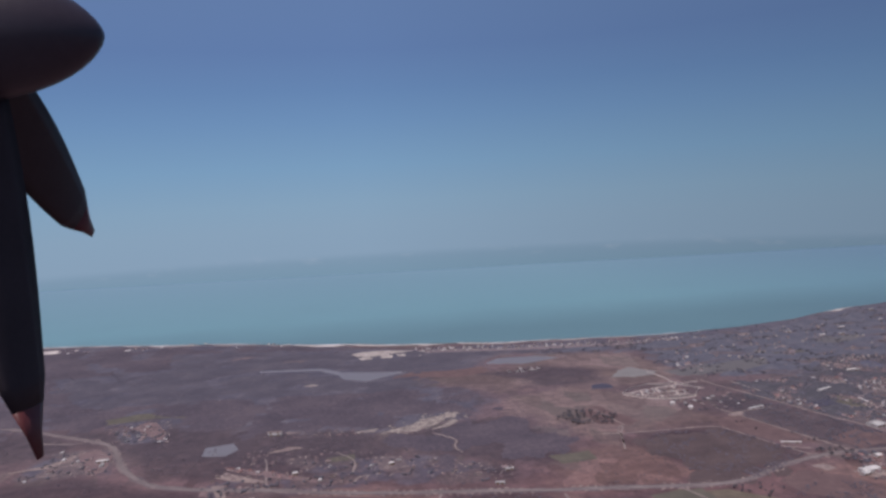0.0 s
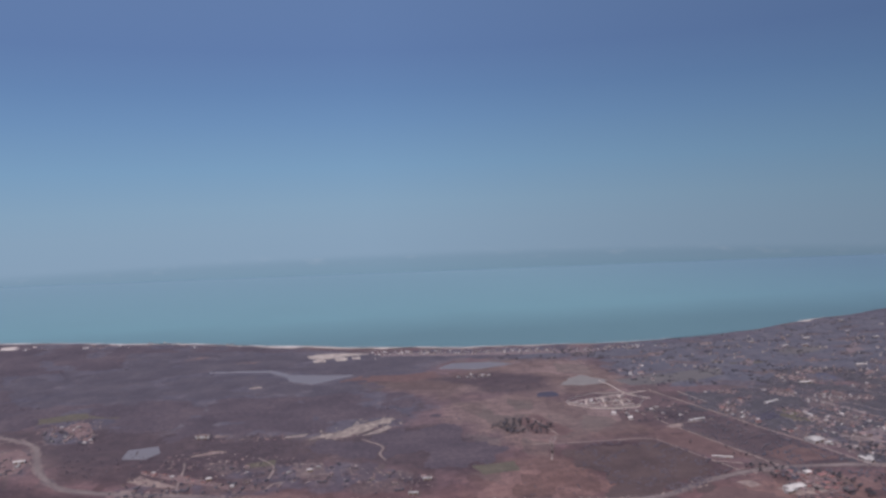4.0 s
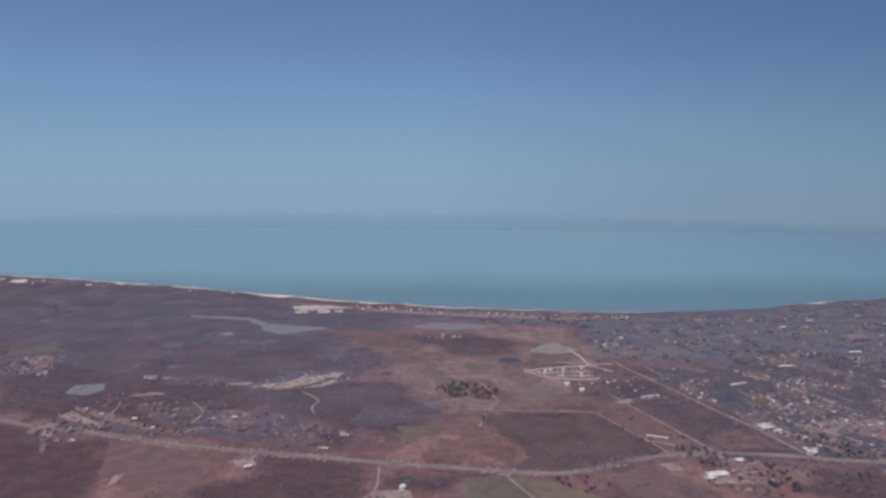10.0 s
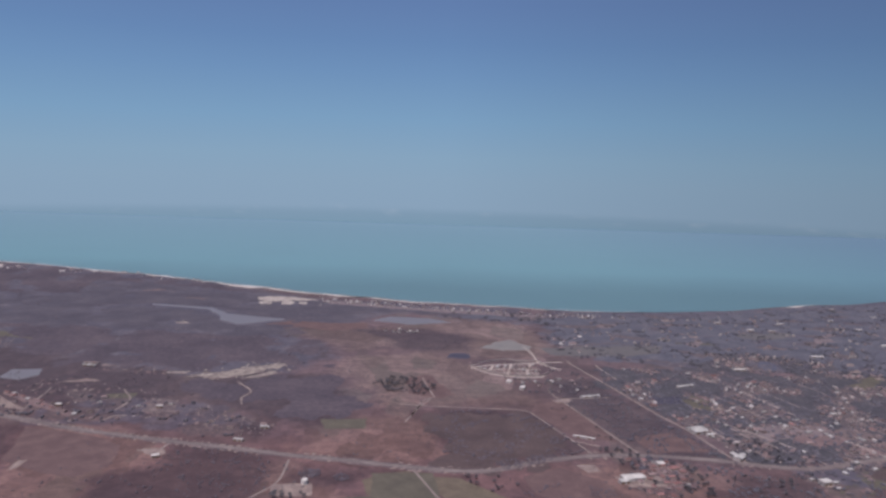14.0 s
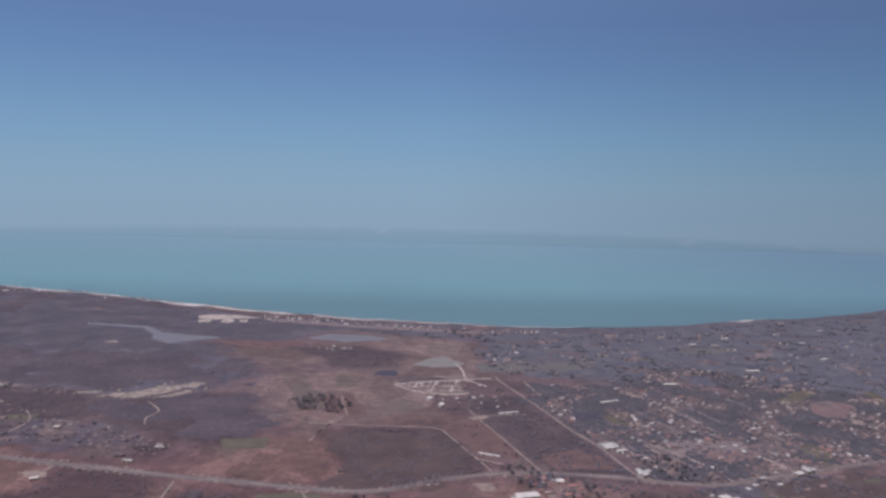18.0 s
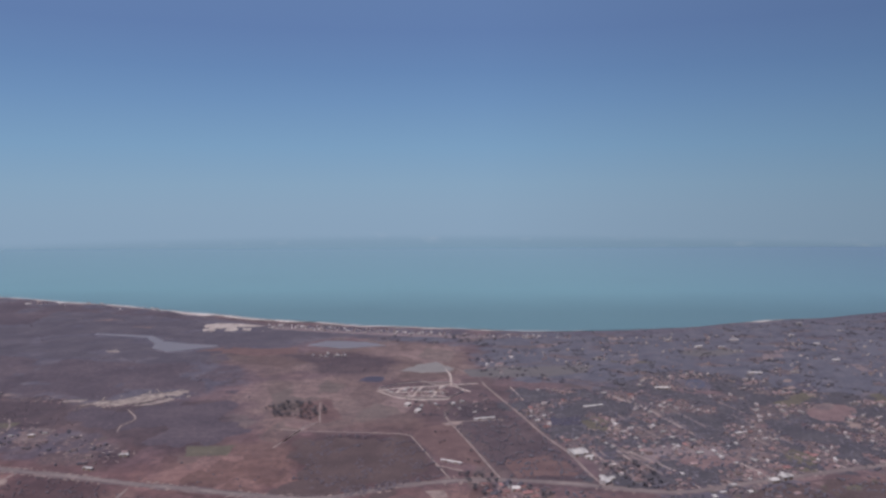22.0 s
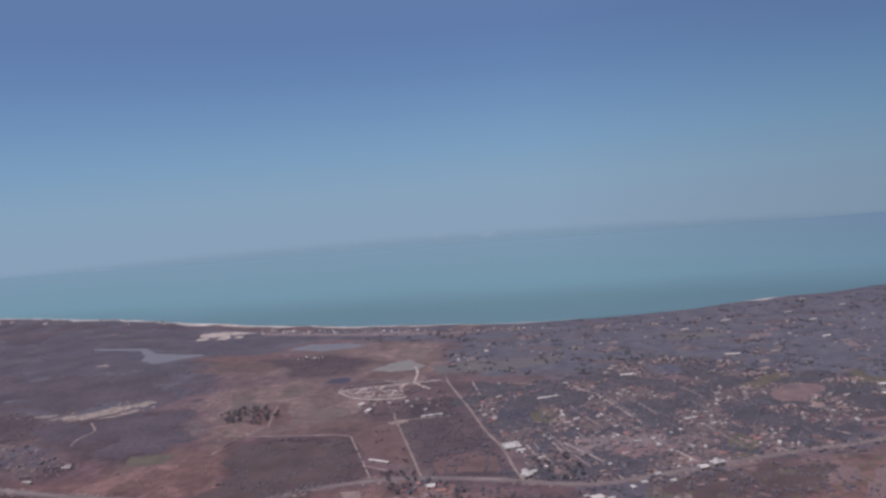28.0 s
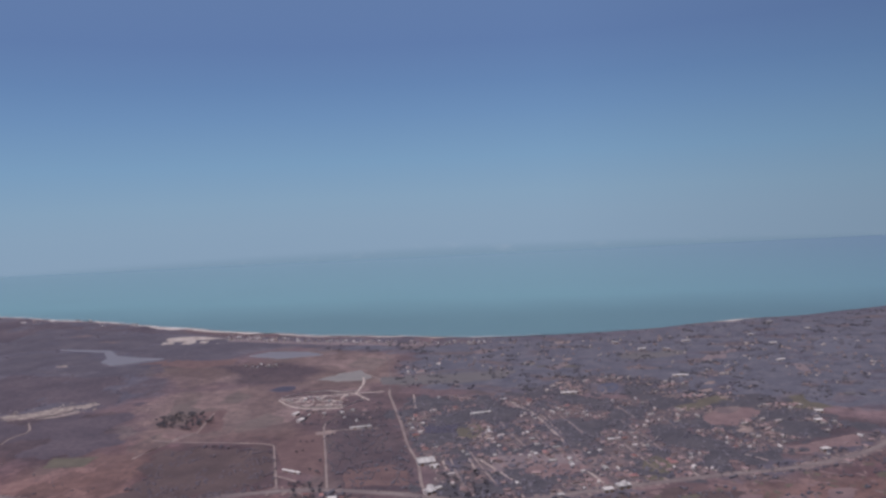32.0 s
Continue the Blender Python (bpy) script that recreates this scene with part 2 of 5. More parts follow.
M_SAND = material("beach_sand", [(0.40, 0.345, 0.32), (0.48, 0.42, 0.39), (0.56, 0.50, 0.46)], 60)
M_DUNE = material("white_dune_sand", [(0.105, 0.082, 0.088), (0.225, 0.185, 0.168), (0.39, 0.335, 0.295)], 12, bump=0.8, bump_size=12, fine=0.3)
M_DRIFT = material("drift_sand", [(0.20, 0.165, 0.155), (0.33, 0.285, 0.262), (0.47, 0.415, 0.38)], 22, bump=1.2, bump_size=14, fine=0.4)
# pasture greyed and paled, with distance haze in its colour
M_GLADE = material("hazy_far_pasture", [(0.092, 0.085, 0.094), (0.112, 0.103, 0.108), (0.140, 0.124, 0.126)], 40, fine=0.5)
# red soil paled for haze on far ground; the village plot shares it
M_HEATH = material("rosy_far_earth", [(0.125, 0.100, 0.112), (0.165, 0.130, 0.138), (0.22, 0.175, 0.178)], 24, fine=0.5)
M_PALE = material("pale_estate_dirt", [(0.28, 0.228, 0.21), (0.375, 0.315, 0.287), (0.48, 0.415, 0.375)], 12)
M_FOAM = material("surf_foam", [(0.42, 0.44, 0.47), (0.55, 0.57, 0.60)], 20)
M_SILT = material("grey_silt", [(0.152, 0.142, 0.143), (0.182, 0.170, 0.168), (0.208, 0.195, 0.188)], 50)
M_LEAF = material("foliage", [(0.090, 0.084, 0.106), (0.104, 0.096, 0.118), (0.126, 0.112, 0.128)], 60, vary=0.15)
M_LEAF_DRY = material("dry_foliage", [(0.104, 0.088, 0.108), (0.118, 0.098, 0.118), (0.138, 0.113, 0.130)], 120, vary=0.15)
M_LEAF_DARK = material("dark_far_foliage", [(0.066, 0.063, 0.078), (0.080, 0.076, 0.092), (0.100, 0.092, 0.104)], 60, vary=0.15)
M_CANOPY = material("dry_woodland_canopy", [(0.053, 0.043, 0.056), (0.077, 0.061, 0.076), (0.116, 0.090, 0.102)], 140, bump=1.0, bump_size=9, fine=0.5)
# far crowns paled and blued, distance haze painted into the canopy
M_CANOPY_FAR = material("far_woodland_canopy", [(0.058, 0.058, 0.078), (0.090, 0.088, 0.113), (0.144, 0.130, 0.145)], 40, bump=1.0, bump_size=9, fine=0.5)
# the same forest farther off, bluer with haze put into its colour
M_CANOPY_COAST = material("hazed_coast_canopy", [(0.054, 0.047, 0.063), (0.075, 0.066, 0.084), (0.106, 0.091, 0.107)], 90, bump=1.0, bump_size=9, fine=0.5)
M_BRUSH = material("low_brush", [(0.058, 0.041, 0.044), (0.080, 0.056, 0.058), (0.110, 0.078, 0.076)], 50, bump=1.0, bump_size=6, fine=0.5)
M_GARDEN = material("garden_canopy", [(0.046, 0.044, 0.054), (0.064, 0.059, 0.071), (0.100, 0.088, 0.095)], 40, bump=1.0, bump_size=6, fine=0.55)
M_BARK = material("bark", [(0.07, 0.055, 0.055), (0.10, 0.08, 0.075)], 2)
M_TREE = material("dark_tree_leaves", [(0.074, 0.068, 0.082), (0.092, 0.085, 0.098), (0.116, 0.104, 0.112)], 6, vary=0.2)
M_PLASTER = material("white_plaster", [(0.265, 0.230, 0.224), (0.345, 0.305, 0.295), (0.45, 0.406, 0.39)], 8, vary=0.3)
M_TILE = material("terracotta_roof", [(0.142, 0.098, 0.100), (0.188, 0.132, 0.132), (0.265, 0.196, 0.188)], 6, bump=0.1, bump_size=0.5, vary=0.4)
M_TILE_RED = material("new_red_roof_tile", [(0.175, 0.092, 0.092), (0.21, 0.110, 0.107), (0.25, 0.138, 0.130)], 6, bump=0.1, bump_size=0.5, vary=0.3)
M_TIN = material("pale_roof_sheet", [(0.28, 0.262, 0.258), (0.37, 0.350, 0.340), (0.47, 0.446, 0.43)], 12, rough=0.7, spec=0.1, vary=0.3)
M_GLASS = material("dark_window_glass", [(0.03, 0.035, 0.04), (0.05, 0.055, 0.06)], 2, rough=0.15)
M_DOOR = material("brown_door", [(0.14, 0.085, 0.05), (0.19, 0.12, 0.075)], 2)
M_WALLWHITE = material("whitewashed_wall", [(0.30, 0.26, 0.24), (0.38, 0.33, 0.31), (0.46, 0.41, 0.38)], 15, vary=0.2)
M_BRIGHT = material("bright_white_paint", [(0.40, 0.372, 0.356), (0.50, 0.468, 0.448), (0.60, 0.566, 0.545)], 10, spec=0.1)
M_BLADE = material("dark_painted_blade", [(0.022, 0.016, 0.021), (0.032, 0.024, 0.030)], 0.4, rough=0.65)
M_BLADE_TIP = material("faded_red_tip", [(0.085, 0.022, 0.024), (0.11, 0.03, 0.03)], 0.3, rough=0.5)
M_COWL = material("dark_cowling_paint", [(0.034, 0.026, 0.036), (0.045, 0.035, 0.046)], 0.5, rough=0.4)


def water(name, near, far, rough, wave, y0=0.0, y1=1.0, hazed=None, y2=1.0):
    """Water whose own colour turns from near to far over y0 to y1; painted distance haze over y1 to y2."""
    m = bpy.data.materials.new(name)
    m.use_nodes = True
    n, l = m.node_tree.nodes, m.node_tree.links
    b = n["Principled BSDF"]
    b.inputs["Roughness"].default_value, b.inputs["IOR"].default_value = rough, 1.33
    co, t, t2 = n.new("ShaderNodeNewGeometry"), n.new("ShaderNodeTexNoise"), n.new("ShaderNodeTexNoise")
    mp, bp, mix, sep, rng, add = (n.new("ShaderNode" + k) for k in ("Mapping", "Bump", "Mix", "SeparateXYZ", "MapRange", "Math"))
    mp.inputs["Scale"].default_value = (0.12, 0.3, 0.3)
    t.inputs["Scale"].default_value, t.inputs["Detail"].default_value = 1.0, 5
    t2.inputs["Scale"].default_value, t2.inputs["Detail"].default_value = 0.0025, 4
    bp.inputs["Strength"].default_value, bp.inputs["Distance"].default_value = 0.35, wave
    l.new(co.outputs["Position"], mp.inputs[0])
    l.new(mp.outputs[0], t.inputs["Vector"])
    l.new(co.outputs["Position"], t2.inputs["Vector"])
    l.new(t.outputs[0], bp.inputs["Height"])
    l.new(bp.outputs[0], b.inputs["Normal"])
    l.new(co.outputs["Position"], sep.inputs[0])
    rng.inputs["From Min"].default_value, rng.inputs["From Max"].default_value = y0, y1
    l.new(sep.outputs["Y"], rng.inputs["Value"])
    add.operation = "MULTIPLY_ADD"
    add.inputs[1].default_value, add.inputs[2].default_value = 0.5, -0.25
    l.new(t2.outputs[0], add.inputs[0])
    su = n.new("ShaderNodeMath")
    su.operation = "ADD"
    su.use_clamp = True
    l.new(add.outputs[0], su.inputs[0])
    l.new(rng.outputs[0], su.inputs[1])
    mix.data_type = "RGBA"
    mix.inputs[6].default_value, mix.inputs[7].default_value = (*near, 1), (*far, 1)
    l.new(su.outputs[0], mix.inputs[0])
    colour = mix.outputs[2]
    if hazed:
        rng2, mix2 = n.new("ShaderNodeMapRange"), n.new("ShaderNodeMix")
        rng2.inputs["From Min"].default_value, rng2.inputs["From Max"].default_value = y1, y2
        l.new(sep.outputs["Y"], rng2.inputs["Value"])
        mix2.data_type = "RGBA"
        mix2.inputs[7].default_value = (*hazed, 1)
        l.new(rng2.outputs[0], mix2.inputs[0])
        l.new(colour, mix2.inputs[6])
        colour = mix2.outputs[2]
        # darkens eastwards; the lens's dim right edge is put into the colour
        dim, rng3 = n.new("ShaderNodeMix"), n.new("ShaderNodeMapRange")
        dim.data_type, dim.blend_type = "RGBA", "MULTIPLY"
        dim.inputs[7].default_value = (0.80, 0.78, 0.86, 1)
        rng3.inputs["From Min"].default_value, rng3.inputs["From Max"].default_value = 1300, 3400
        l.new(sep.outputs["X"], rng3.inputs["Value"])
        l.new(rng3.outputs[0], dim.inputs[0])
        l.new(colour, dim.inputs[6])
        colour = dim.outputs[2]
    l.new(colour, b.inputs["Base Color"])
    return m


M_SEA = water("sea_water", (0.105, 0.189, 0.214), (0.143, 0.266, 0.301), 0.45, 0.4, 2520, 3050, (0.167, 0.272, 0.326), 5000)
M_LAKE = water("lagoon_water", (0.160, 0.148, 0.160), (0.160, 0.148, 0.160), 0.4, 0.1)
M_FAR_LAKE = water("far_lagoon_water", (0.112, 0.104, 0.122), (0.112, 0.104, 0.122), 0.5, 0.1)
M_BLUE = water("deep_pond_water", (0.076, 0.077, 0.105), (0.076, 0.077, 0.105), 0.5, 0.1)
M_SHADE = water("dull_pond_water", (0.062, 0.056, 0.078), (0.062, 0.056, 0.078), 0.6, 0.1)

# ---- the coast, the land and the sea ----
COAST = [(-6000, 5200), (-3000, 3800), (-1100, 2864), (-950, 2831), (-800, 2779), (-650, 2719), (-500, 2681), (-350, 2630), (-200, 2552), (-50, 2489), (100, 2436), (250, 2369), (400, 2333), (550, 2285), (700, 2257), (850, 2235), (1000, 2208), (1150, 2201), (1300, 2217), (1450, 2236), (1600, 2280), (1750, 2348), (1900, 2402), (2050, 2442), (2200, 2496), (2350, 2565), (2500, 2666), (2650, 2767), (3500, 3150), (7000, 4400)]


def coast(x):
    xs, ys = zip(*COAST)
    return float(np.interp(x, xs, ys)) + 9 * noise.noise((x / 130, 0.3, 0)) + 4 * noise.noise((x / 37, 2.3, 0))


def relief(x, y):
    """Low hills behind the far headland; the plain is level."""
    h = 8 * math.exp(-((x - 1900) / 330) ** 2 - ((y - 2230) / 110) ** 2)
    h += 8 * math.exp(-((x - 2600) / 450) ** 2 - ((y - 2450) / 180) ** 2)
    return h


def mesh_object(name, verts, faces, mat, parent=None, smooth=False):
    me = bpy.data.meshes.new(name)
    me.from_pydata(verts, [], faces)
    me.materials.append(mat)
    if smooth:
        me.polygons.foreach_set("use_smooth", [True] * len(me.polygons))
    ob = new(name, me)
    ob.parent = parent
    return ob


def part(name, bm, mat, parent, label=""):
    me = bpy.data.meshes.new(name)
    bm.to_mesh(me)
    bm.free()
    me.materials.append(mat)
    ob = new(name, me)
    ob.parent = parent
    return tagged(ob, label)


FOREST = [(-1626, 1653), (-723, 1716), (-474, 1693), (-273, 1623), (-66, 1524), (125, 1486), (310, 1508), (396, 1640), (288, 1801), (193, 1884), (252, 1958), (410, 2043), (406, 2148), (284, 2177), (64, 2302), (29, 2527), (-165, 2611), (-428, 2715), (-699, 2799), (-1286, 3013), (-1913, 3312), (-3002, 3831), (-2990, 1877)]
FAR_WOOD = [(920, 1735), (1200, 1600), (1530, 1590), (2030, 1440), (2440, 1330), (3200, 1900), (3400, 3250), (2650, 2850), (2350, 2650), (2050, 2520), (1900, 2480), (1750, 2430), (1600, 2360), (1450, 2320), (1300, 2290), (1150, 2280), (1000, 2290), (960, 2150), (690, 2150), (630, 2070), (905, 2010)]
COAST_WOOD = [(-620, 1879), (-331, 1869), (-105, 1833), (117, 1786), (251, 1850), (230, 1913), (425, 1959), (457, 2086), (558, 2114), (868, 2104), (891, 2219), (388, 2261), (-86, 2416), (-537, 2533), (-497, 2288), (-825, 2255)]
DARK_A = [(158, 1456), (341, 1488), (418, 1455), (456, 1377), (503, 1215), (402, 1213), (268, 1260), (184, 1317), (149, 1397)]
DARK_B = [(622, 1255), (654, 1300), (775, 1288), (800, 1280), (866, 1125), (824, 1096), (756, 1073), (716, 1056), (645, 1078), (616, 1160)]
VILLAGE = [(970, 1500), (998, 1592), (1210, 1600), (1445, 1552), (1507, 1369), (1651, 1274), (1473, 1169), (1243, 1091), (1114, 1089), (1087, 1187), (1029, 1329)]
SCRUBS = [DARK_A, DARK_B, [(-665, 1693), (-329, 1636), (-110, 1585), (136, 1466), (164, 1278), (362, 1204), (345, 1126), (168, 1169), (9, 1222), (-319, 1331), (-436, 1539)], [(239, 1083), (378, 1057), (379, 909), (338, 761), (183, 781), (144, 980), (215, 1029)], [(-351, 1302), (-240, 1258), (-54, 1183), (-17, 1062), (21, 881), (-304, 882), (-651, 1186), (-610, 1340), (-453, 1366)]]
SCRUBS += [[(-357, 1505), (-248, 1511), (-60, 1364), (-56, 1254), (-252, 1314), (-331, 1372)], [(-1377, 1728), (-851, 1754), (-619, 1670), (-493, 1582), (-614, 1485), (-1371, 1449)], [(-67, 1564), (137, 1446), (193, 1346), (70, 1270), (-60, 1354), (-107, 1475)], [(212, 1109), (357, 1077), (391, 998), (375, 880), (231, 880), (220, 1019)], [(416, 1889), (612, 1933), (732, 1822), (699, 1701), (563, 1689), (520, 1778)]]
SCRUBS += [[(933, 1492), (964, 1481), (1020, 1320), (1066, 1169), (1091, 1084), (960, 1094), (920, 1201), (874, 1344), (870, 1476)], [(881, 1485), (956, 1500), (960, 1407), (856, 1391)], [(667, 1072), (802, 1097), (841, 1079), (727, 1047)], [(410, 1027), (520, 1030), (503, 967), (431, 987)], [(1504, 1423), (1754, 1431), (2212, 1344), (2136, 1259), (1761, 1306), (1580, 1303)], [(1069, 1056), (1182, 1031), (1169, 915), (1068, 877), (1017, 972)]]
SCRUBS += [[(1317, 1062), (1449, 1115), (1520, 1114), (1471, 1032), (1364, 1015)], [(577, 860), (693, 917), (756, 821), (600, 782)], [(730, 975), (825, 1012), (884, 973), (830, 897)]]
SCRUBS += [[(211, 1106), (382, 1074), (391, 1000), (390, 953), (373, 915), (350, 863), (265, 859), (244, 983)]]
FIELDS = [[(436, 1638), (622, 1686), (704, 1587), (794, 1498), (803, 1289), (626, 1342), (519, 1307), (486, 1395), (431, 1503)],
          [(254, 1900), (514, 1931), (615, 1858), (522, 1730), (424, 1687), (309, 1780)],
          [(422, 1237), (620, 1256), (625, 1130), (677, 1074), (529, 1064), (407, 1095), (425, 1164)],
          [(-31, 1173), (41, 1206), (164, 1131), (209, 1049), (224, 920), (41, 921), (-2, 1069)],
          [(373, 1047), (429, 1051), (505, 918), (500, 782), (389, 781), (383, 919)],
          [(1317, 1071), (1466, 1124), (1639, 1179), (1812, 1135), (1528, 940), (1322, 960)],
          [(823, 1060), (1032, 1048), (1182, 1027), (1216, 896), (1026, 783), (850, 878)],
          [(-330, 2350), (-250, 2372), (-235, 2345), (-310, 2330)],
          [(-150, 2260), (-80, 2275), (-60, 2245), (-140, 2240)],
          [(-560, 2420), (-500, 2440), (-480, 2412), (-540, 2400)],
          [(1040, 1985), (1096, 2034), (1165, 2040), (1112, 1982)],
          [(1000, 2082), (1136, 2112), (1146, 2130), (1010, 2100)]]


def cover_of(px, py, ring, soft):
    """1 inside ring, 0 outside, with a soft edge; px and py are arrays."""
    inn = np.zeros(px.shape, bool)
    dist = np.full(px.shape, 1e9)
    for (x0, y0), (x1, y1) in zip(ring, ring[1:] + ring[:1]):
        if y0 != y1:
            inn ^= ((y0 > py) != (y1 > py)) & (px < (x1 - x0) * (py - y0) / (y1 - y0) + x0)
        dx, dy = x1 - x0, y1 - y0
        t = np.clip(((px - x0) * dx + (py - y0) * dy) / (dx * dx + dy * dy), 0, 1)
        dist = np.minimum(dist, np.hypot(px - x0 - t * dx, py - y0 - t * dy))
    return np.clip(0.5 + np.where(inn, dist, -dist) / (2 * soft), 0, 1)


def glades(x, y):
    """Wide where the far woods open into long narrow clearings."""
    return noise.noise((x / 120, y / 45, 21)) + 0.5 * noise.noise((x / 42, y / 20, 22))


def build_land():
    xs = [-6000, -4500, -3000, -2200, -1800] + list(range(-1500, 2901, 12)) + [3100, 3400, 3800, 4600, 5600, 7000]
    offs = [-70, -12, 0, 8, 22, 45, 80]
    zs = [-8, -1.2, 0.2, 0.8, 2.0, 2.4, 1.6]
    verts, faces = [], []
    rows = 150
    for x in xs:
        c = coast(x)
        for d, z in zip(offs, zs):
            y = c - d
            verts.append((x, y, z * 0.5 + (relief(x, y) if d >= 0 else 0)))
        for j in range(rows):
            y = (c - 100) + (700 - (c - 100)) * j / (rows - 1)
            verts.append((x, y, relief(x, y)))
        verts.append((x, -800, 0))
        verts.append((x, -3500, 0))
    k = len(offs) + rows + 2
    for i in range(len(xs) - 1):
        for j in range(k - 1):
            a = i * k + j
            faces.append((a, a + 1, a + k + 1, a + k))
    ob = mesh_object("ground", verts, faces, M_GROUND, smooth=True)
    p = np.array(verts)
    wx = np.array([16 * noise.noise((v[0] / 55, v[1] / 55, 3)) + 26 * noise.noise((v[0] / 170, v[1] / 170, 9)) for v in verts])
    wy = np.array([16 * noise.noise((v[0] / 55, v[1] / 55, 7)) + 26 * noise.noise((v[0] / 170, v[1] / 170, 5)) for v in verts])
    px, py = p[:, 0] + wx, p[:, 1] + wy
    col = np.zeros((len(verts), 4))
    for ring in SCRUBS:
        col[:, 0] = np.maximum(col[:, 0], cover_of(px, py, ring, 40))
    for ring in FIELDS + [COAST_HAZED]:
        col[:, 1] = np.maximum(col[:, 1], cover_of(px, py, ring, 45))
    clear = np.zeros(len(verts))
    for ring in FIELDS[7:]:
        clear = np.maximum(clear, cover_of(px, py, ring, 16))
    for ring in (FOREST, FAR_WOOD, COAST_WOOD):
        col[:, 2] = np.maximum(col[:, 2], cover_of(px, py, ring, 55))
    col[:, 2] *= 1 - clear
    for ring in HAMLETS:
        col[:, 3] = np.maximum(col[:, 3], cover_of(px, py, ring, 16))
    # within the villages bare yards lie where the houses cluster, dark gardens between
    nz = np.array([noise.noise((v[0] / 75, v[1] / 75, 11)) + 0.55 * noise.noise((v[0] / 30, v[1] / 30, 4)) for v in verts])
    built = np.clip(0.32 + 1.8 * nz, 0, 1)
    col[:, 2] = np.maximum(col[:, 2], col[:, 3] * (1 - built) * 0.9)
    col[:, 3] *= built
    open_ = np.array([glades(v[0], v[1]) for v in verts])
    far = cover_of(px, py, FAR_WOOD, 55)
    col[:, 3] = np.maximum(col[:, 3], far * np.clip((open_ - 0.22) * 3.2, 0, 0.85))
    at = ob.data.attributes.new("near_dye", "FLOAT", "POINT")
    at.data.foreach_set("value", np.maximum(cover_of(px, py, RED_LAND, 120), cover_of(px, py, RED_EAST, 60)))
    at = ob.data.attributes.new("cover", "FLOAT_COLOR", "POINT")
    at.data.foreach_set("color", col.ravel())
    return ob


# far strip given paler field cover to stand in for distance haze
COAST_HAZED = [(450, 1740), (620, 1690), (760, 1650), (880, 1650), (905, 1800), (870, 1950), (780, 2080), (600, 2090), (560, 1940), (450, 1900)]
# near ground that gets the redder dye, as if clear of haze
RED_LAND = [(-950, 500), (-780, 1380), (-330, 1320), (-70, 1290), (300, 1200), (500, 1255), (620, 1310), (780, 1300), (860, 1110), (1000, 1090), (1160, 1060), (1200, 500)]
RED_EAST = [(1362, 1061), (1467, 1106), (1639, 1175), (1805, 1269), (2124, 1468), (2316, 908), (1345, 867)]
HAMLETS = [[(1429, 1517), (1488, 1387), (1632, 1301), (1765, 1386), (1742, 1503), (1618, 1589), (1513, 1603)], [(1210, 1600), (1286, 1706), (1418, 1735), (1561, 1672), (1496, 1586)], VILLAGE, [(907, 1116), (1012, 1090), (1002, 1001), (952, 944), (893, 992), (919, 1059)], [(574, 942), (673, 932), (685, 869), (587, 860)], [(-485, 1684), (-362, 1657), (-325, 1534), (-425, 1559)], [(-207, 1268), (-57, 1274), (104, 1210), (74, 1171), (-53, 1173), (-182, 1156)]]
HAMLETS += [[(-81, 1355), (215, 1306), (342, 1204), (283, 1127), (73, 1191)], [(-570, 1524), (-447, 1539), (-386, 1374), (-565, 1359)], [(1464, 1170), (1685, 1273), (1799, 1376), (1851, 1356), (1705, 1218), (1553, 1149)], [(949, 1650), (1075, 1736), (1020, 1943), (881, 1915)], [(1150, 1111), (1395, 1134), (1397, 1079), (1247, 1007), (1164, 1018)], [(1491, 1694), (1576, 1716), (1598, 1635), (1494, 1631)]]
tagged(build_land(), "dry reddish brown coastal plain with scrub", "ground", kind="structure")
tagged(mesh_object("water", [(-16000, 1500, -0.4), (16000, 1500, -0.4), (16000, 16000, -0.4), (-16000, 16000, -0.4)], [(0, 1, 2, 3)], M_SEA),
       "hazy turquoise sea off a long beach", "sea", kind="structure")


def coast_strip(name, mat, x0, x1, d0, d1, z, wob, label, category):
    verts, faces = [], []
    n = int((x1 - x0) / 12)
    for i in range(n + 1):
        x = x0 + (x1 - x0) * i / n
        taper = min(1, 6 * i / n, 6 * (n - i) / n)
        c = coast(x)
        lo = d0 - wob * noise.noise((x / 45, 5.1, z)) * 0.4
        hi = d0 + (d1 - d0) * taper * (0.65 + 0.7 * noise.noise((x / 70, 1.7, z)))
        hi = max(lo + 1, hi)
        verts += [(x, c - lo, z + relief(x, c - lo)), (x, c - hi, z + 0.9 + relief(x, c - hi))]
    faces = [(2 * i, 2 * i + 1, 2 * i + 3, 2 * i + 2) for i in range(n)]
    return tagged(mesh_object(name, verts, faces, mat), label, category, kind="structure")


coast_strip("beach", M_SAND, -1500, 1250, 1, 24, 0.9, 8, "long pale sand beach along the sea", "beach")
coast_strip("beach_wide", M_SAND, -140, 440, 4, 48, 2.0, 8, "wider pale beach before the dunes", "beach")
coast_strip("beach_headland", M_SAND, 1735, 1915, 2, 40, 1.2, 6, "thin pale beach at the far headland", "beach")
coast_strip("surf", M_FOAM, -1500, 1500, -16, -2, -0.1, 8, "thin white line of surf", "surf")


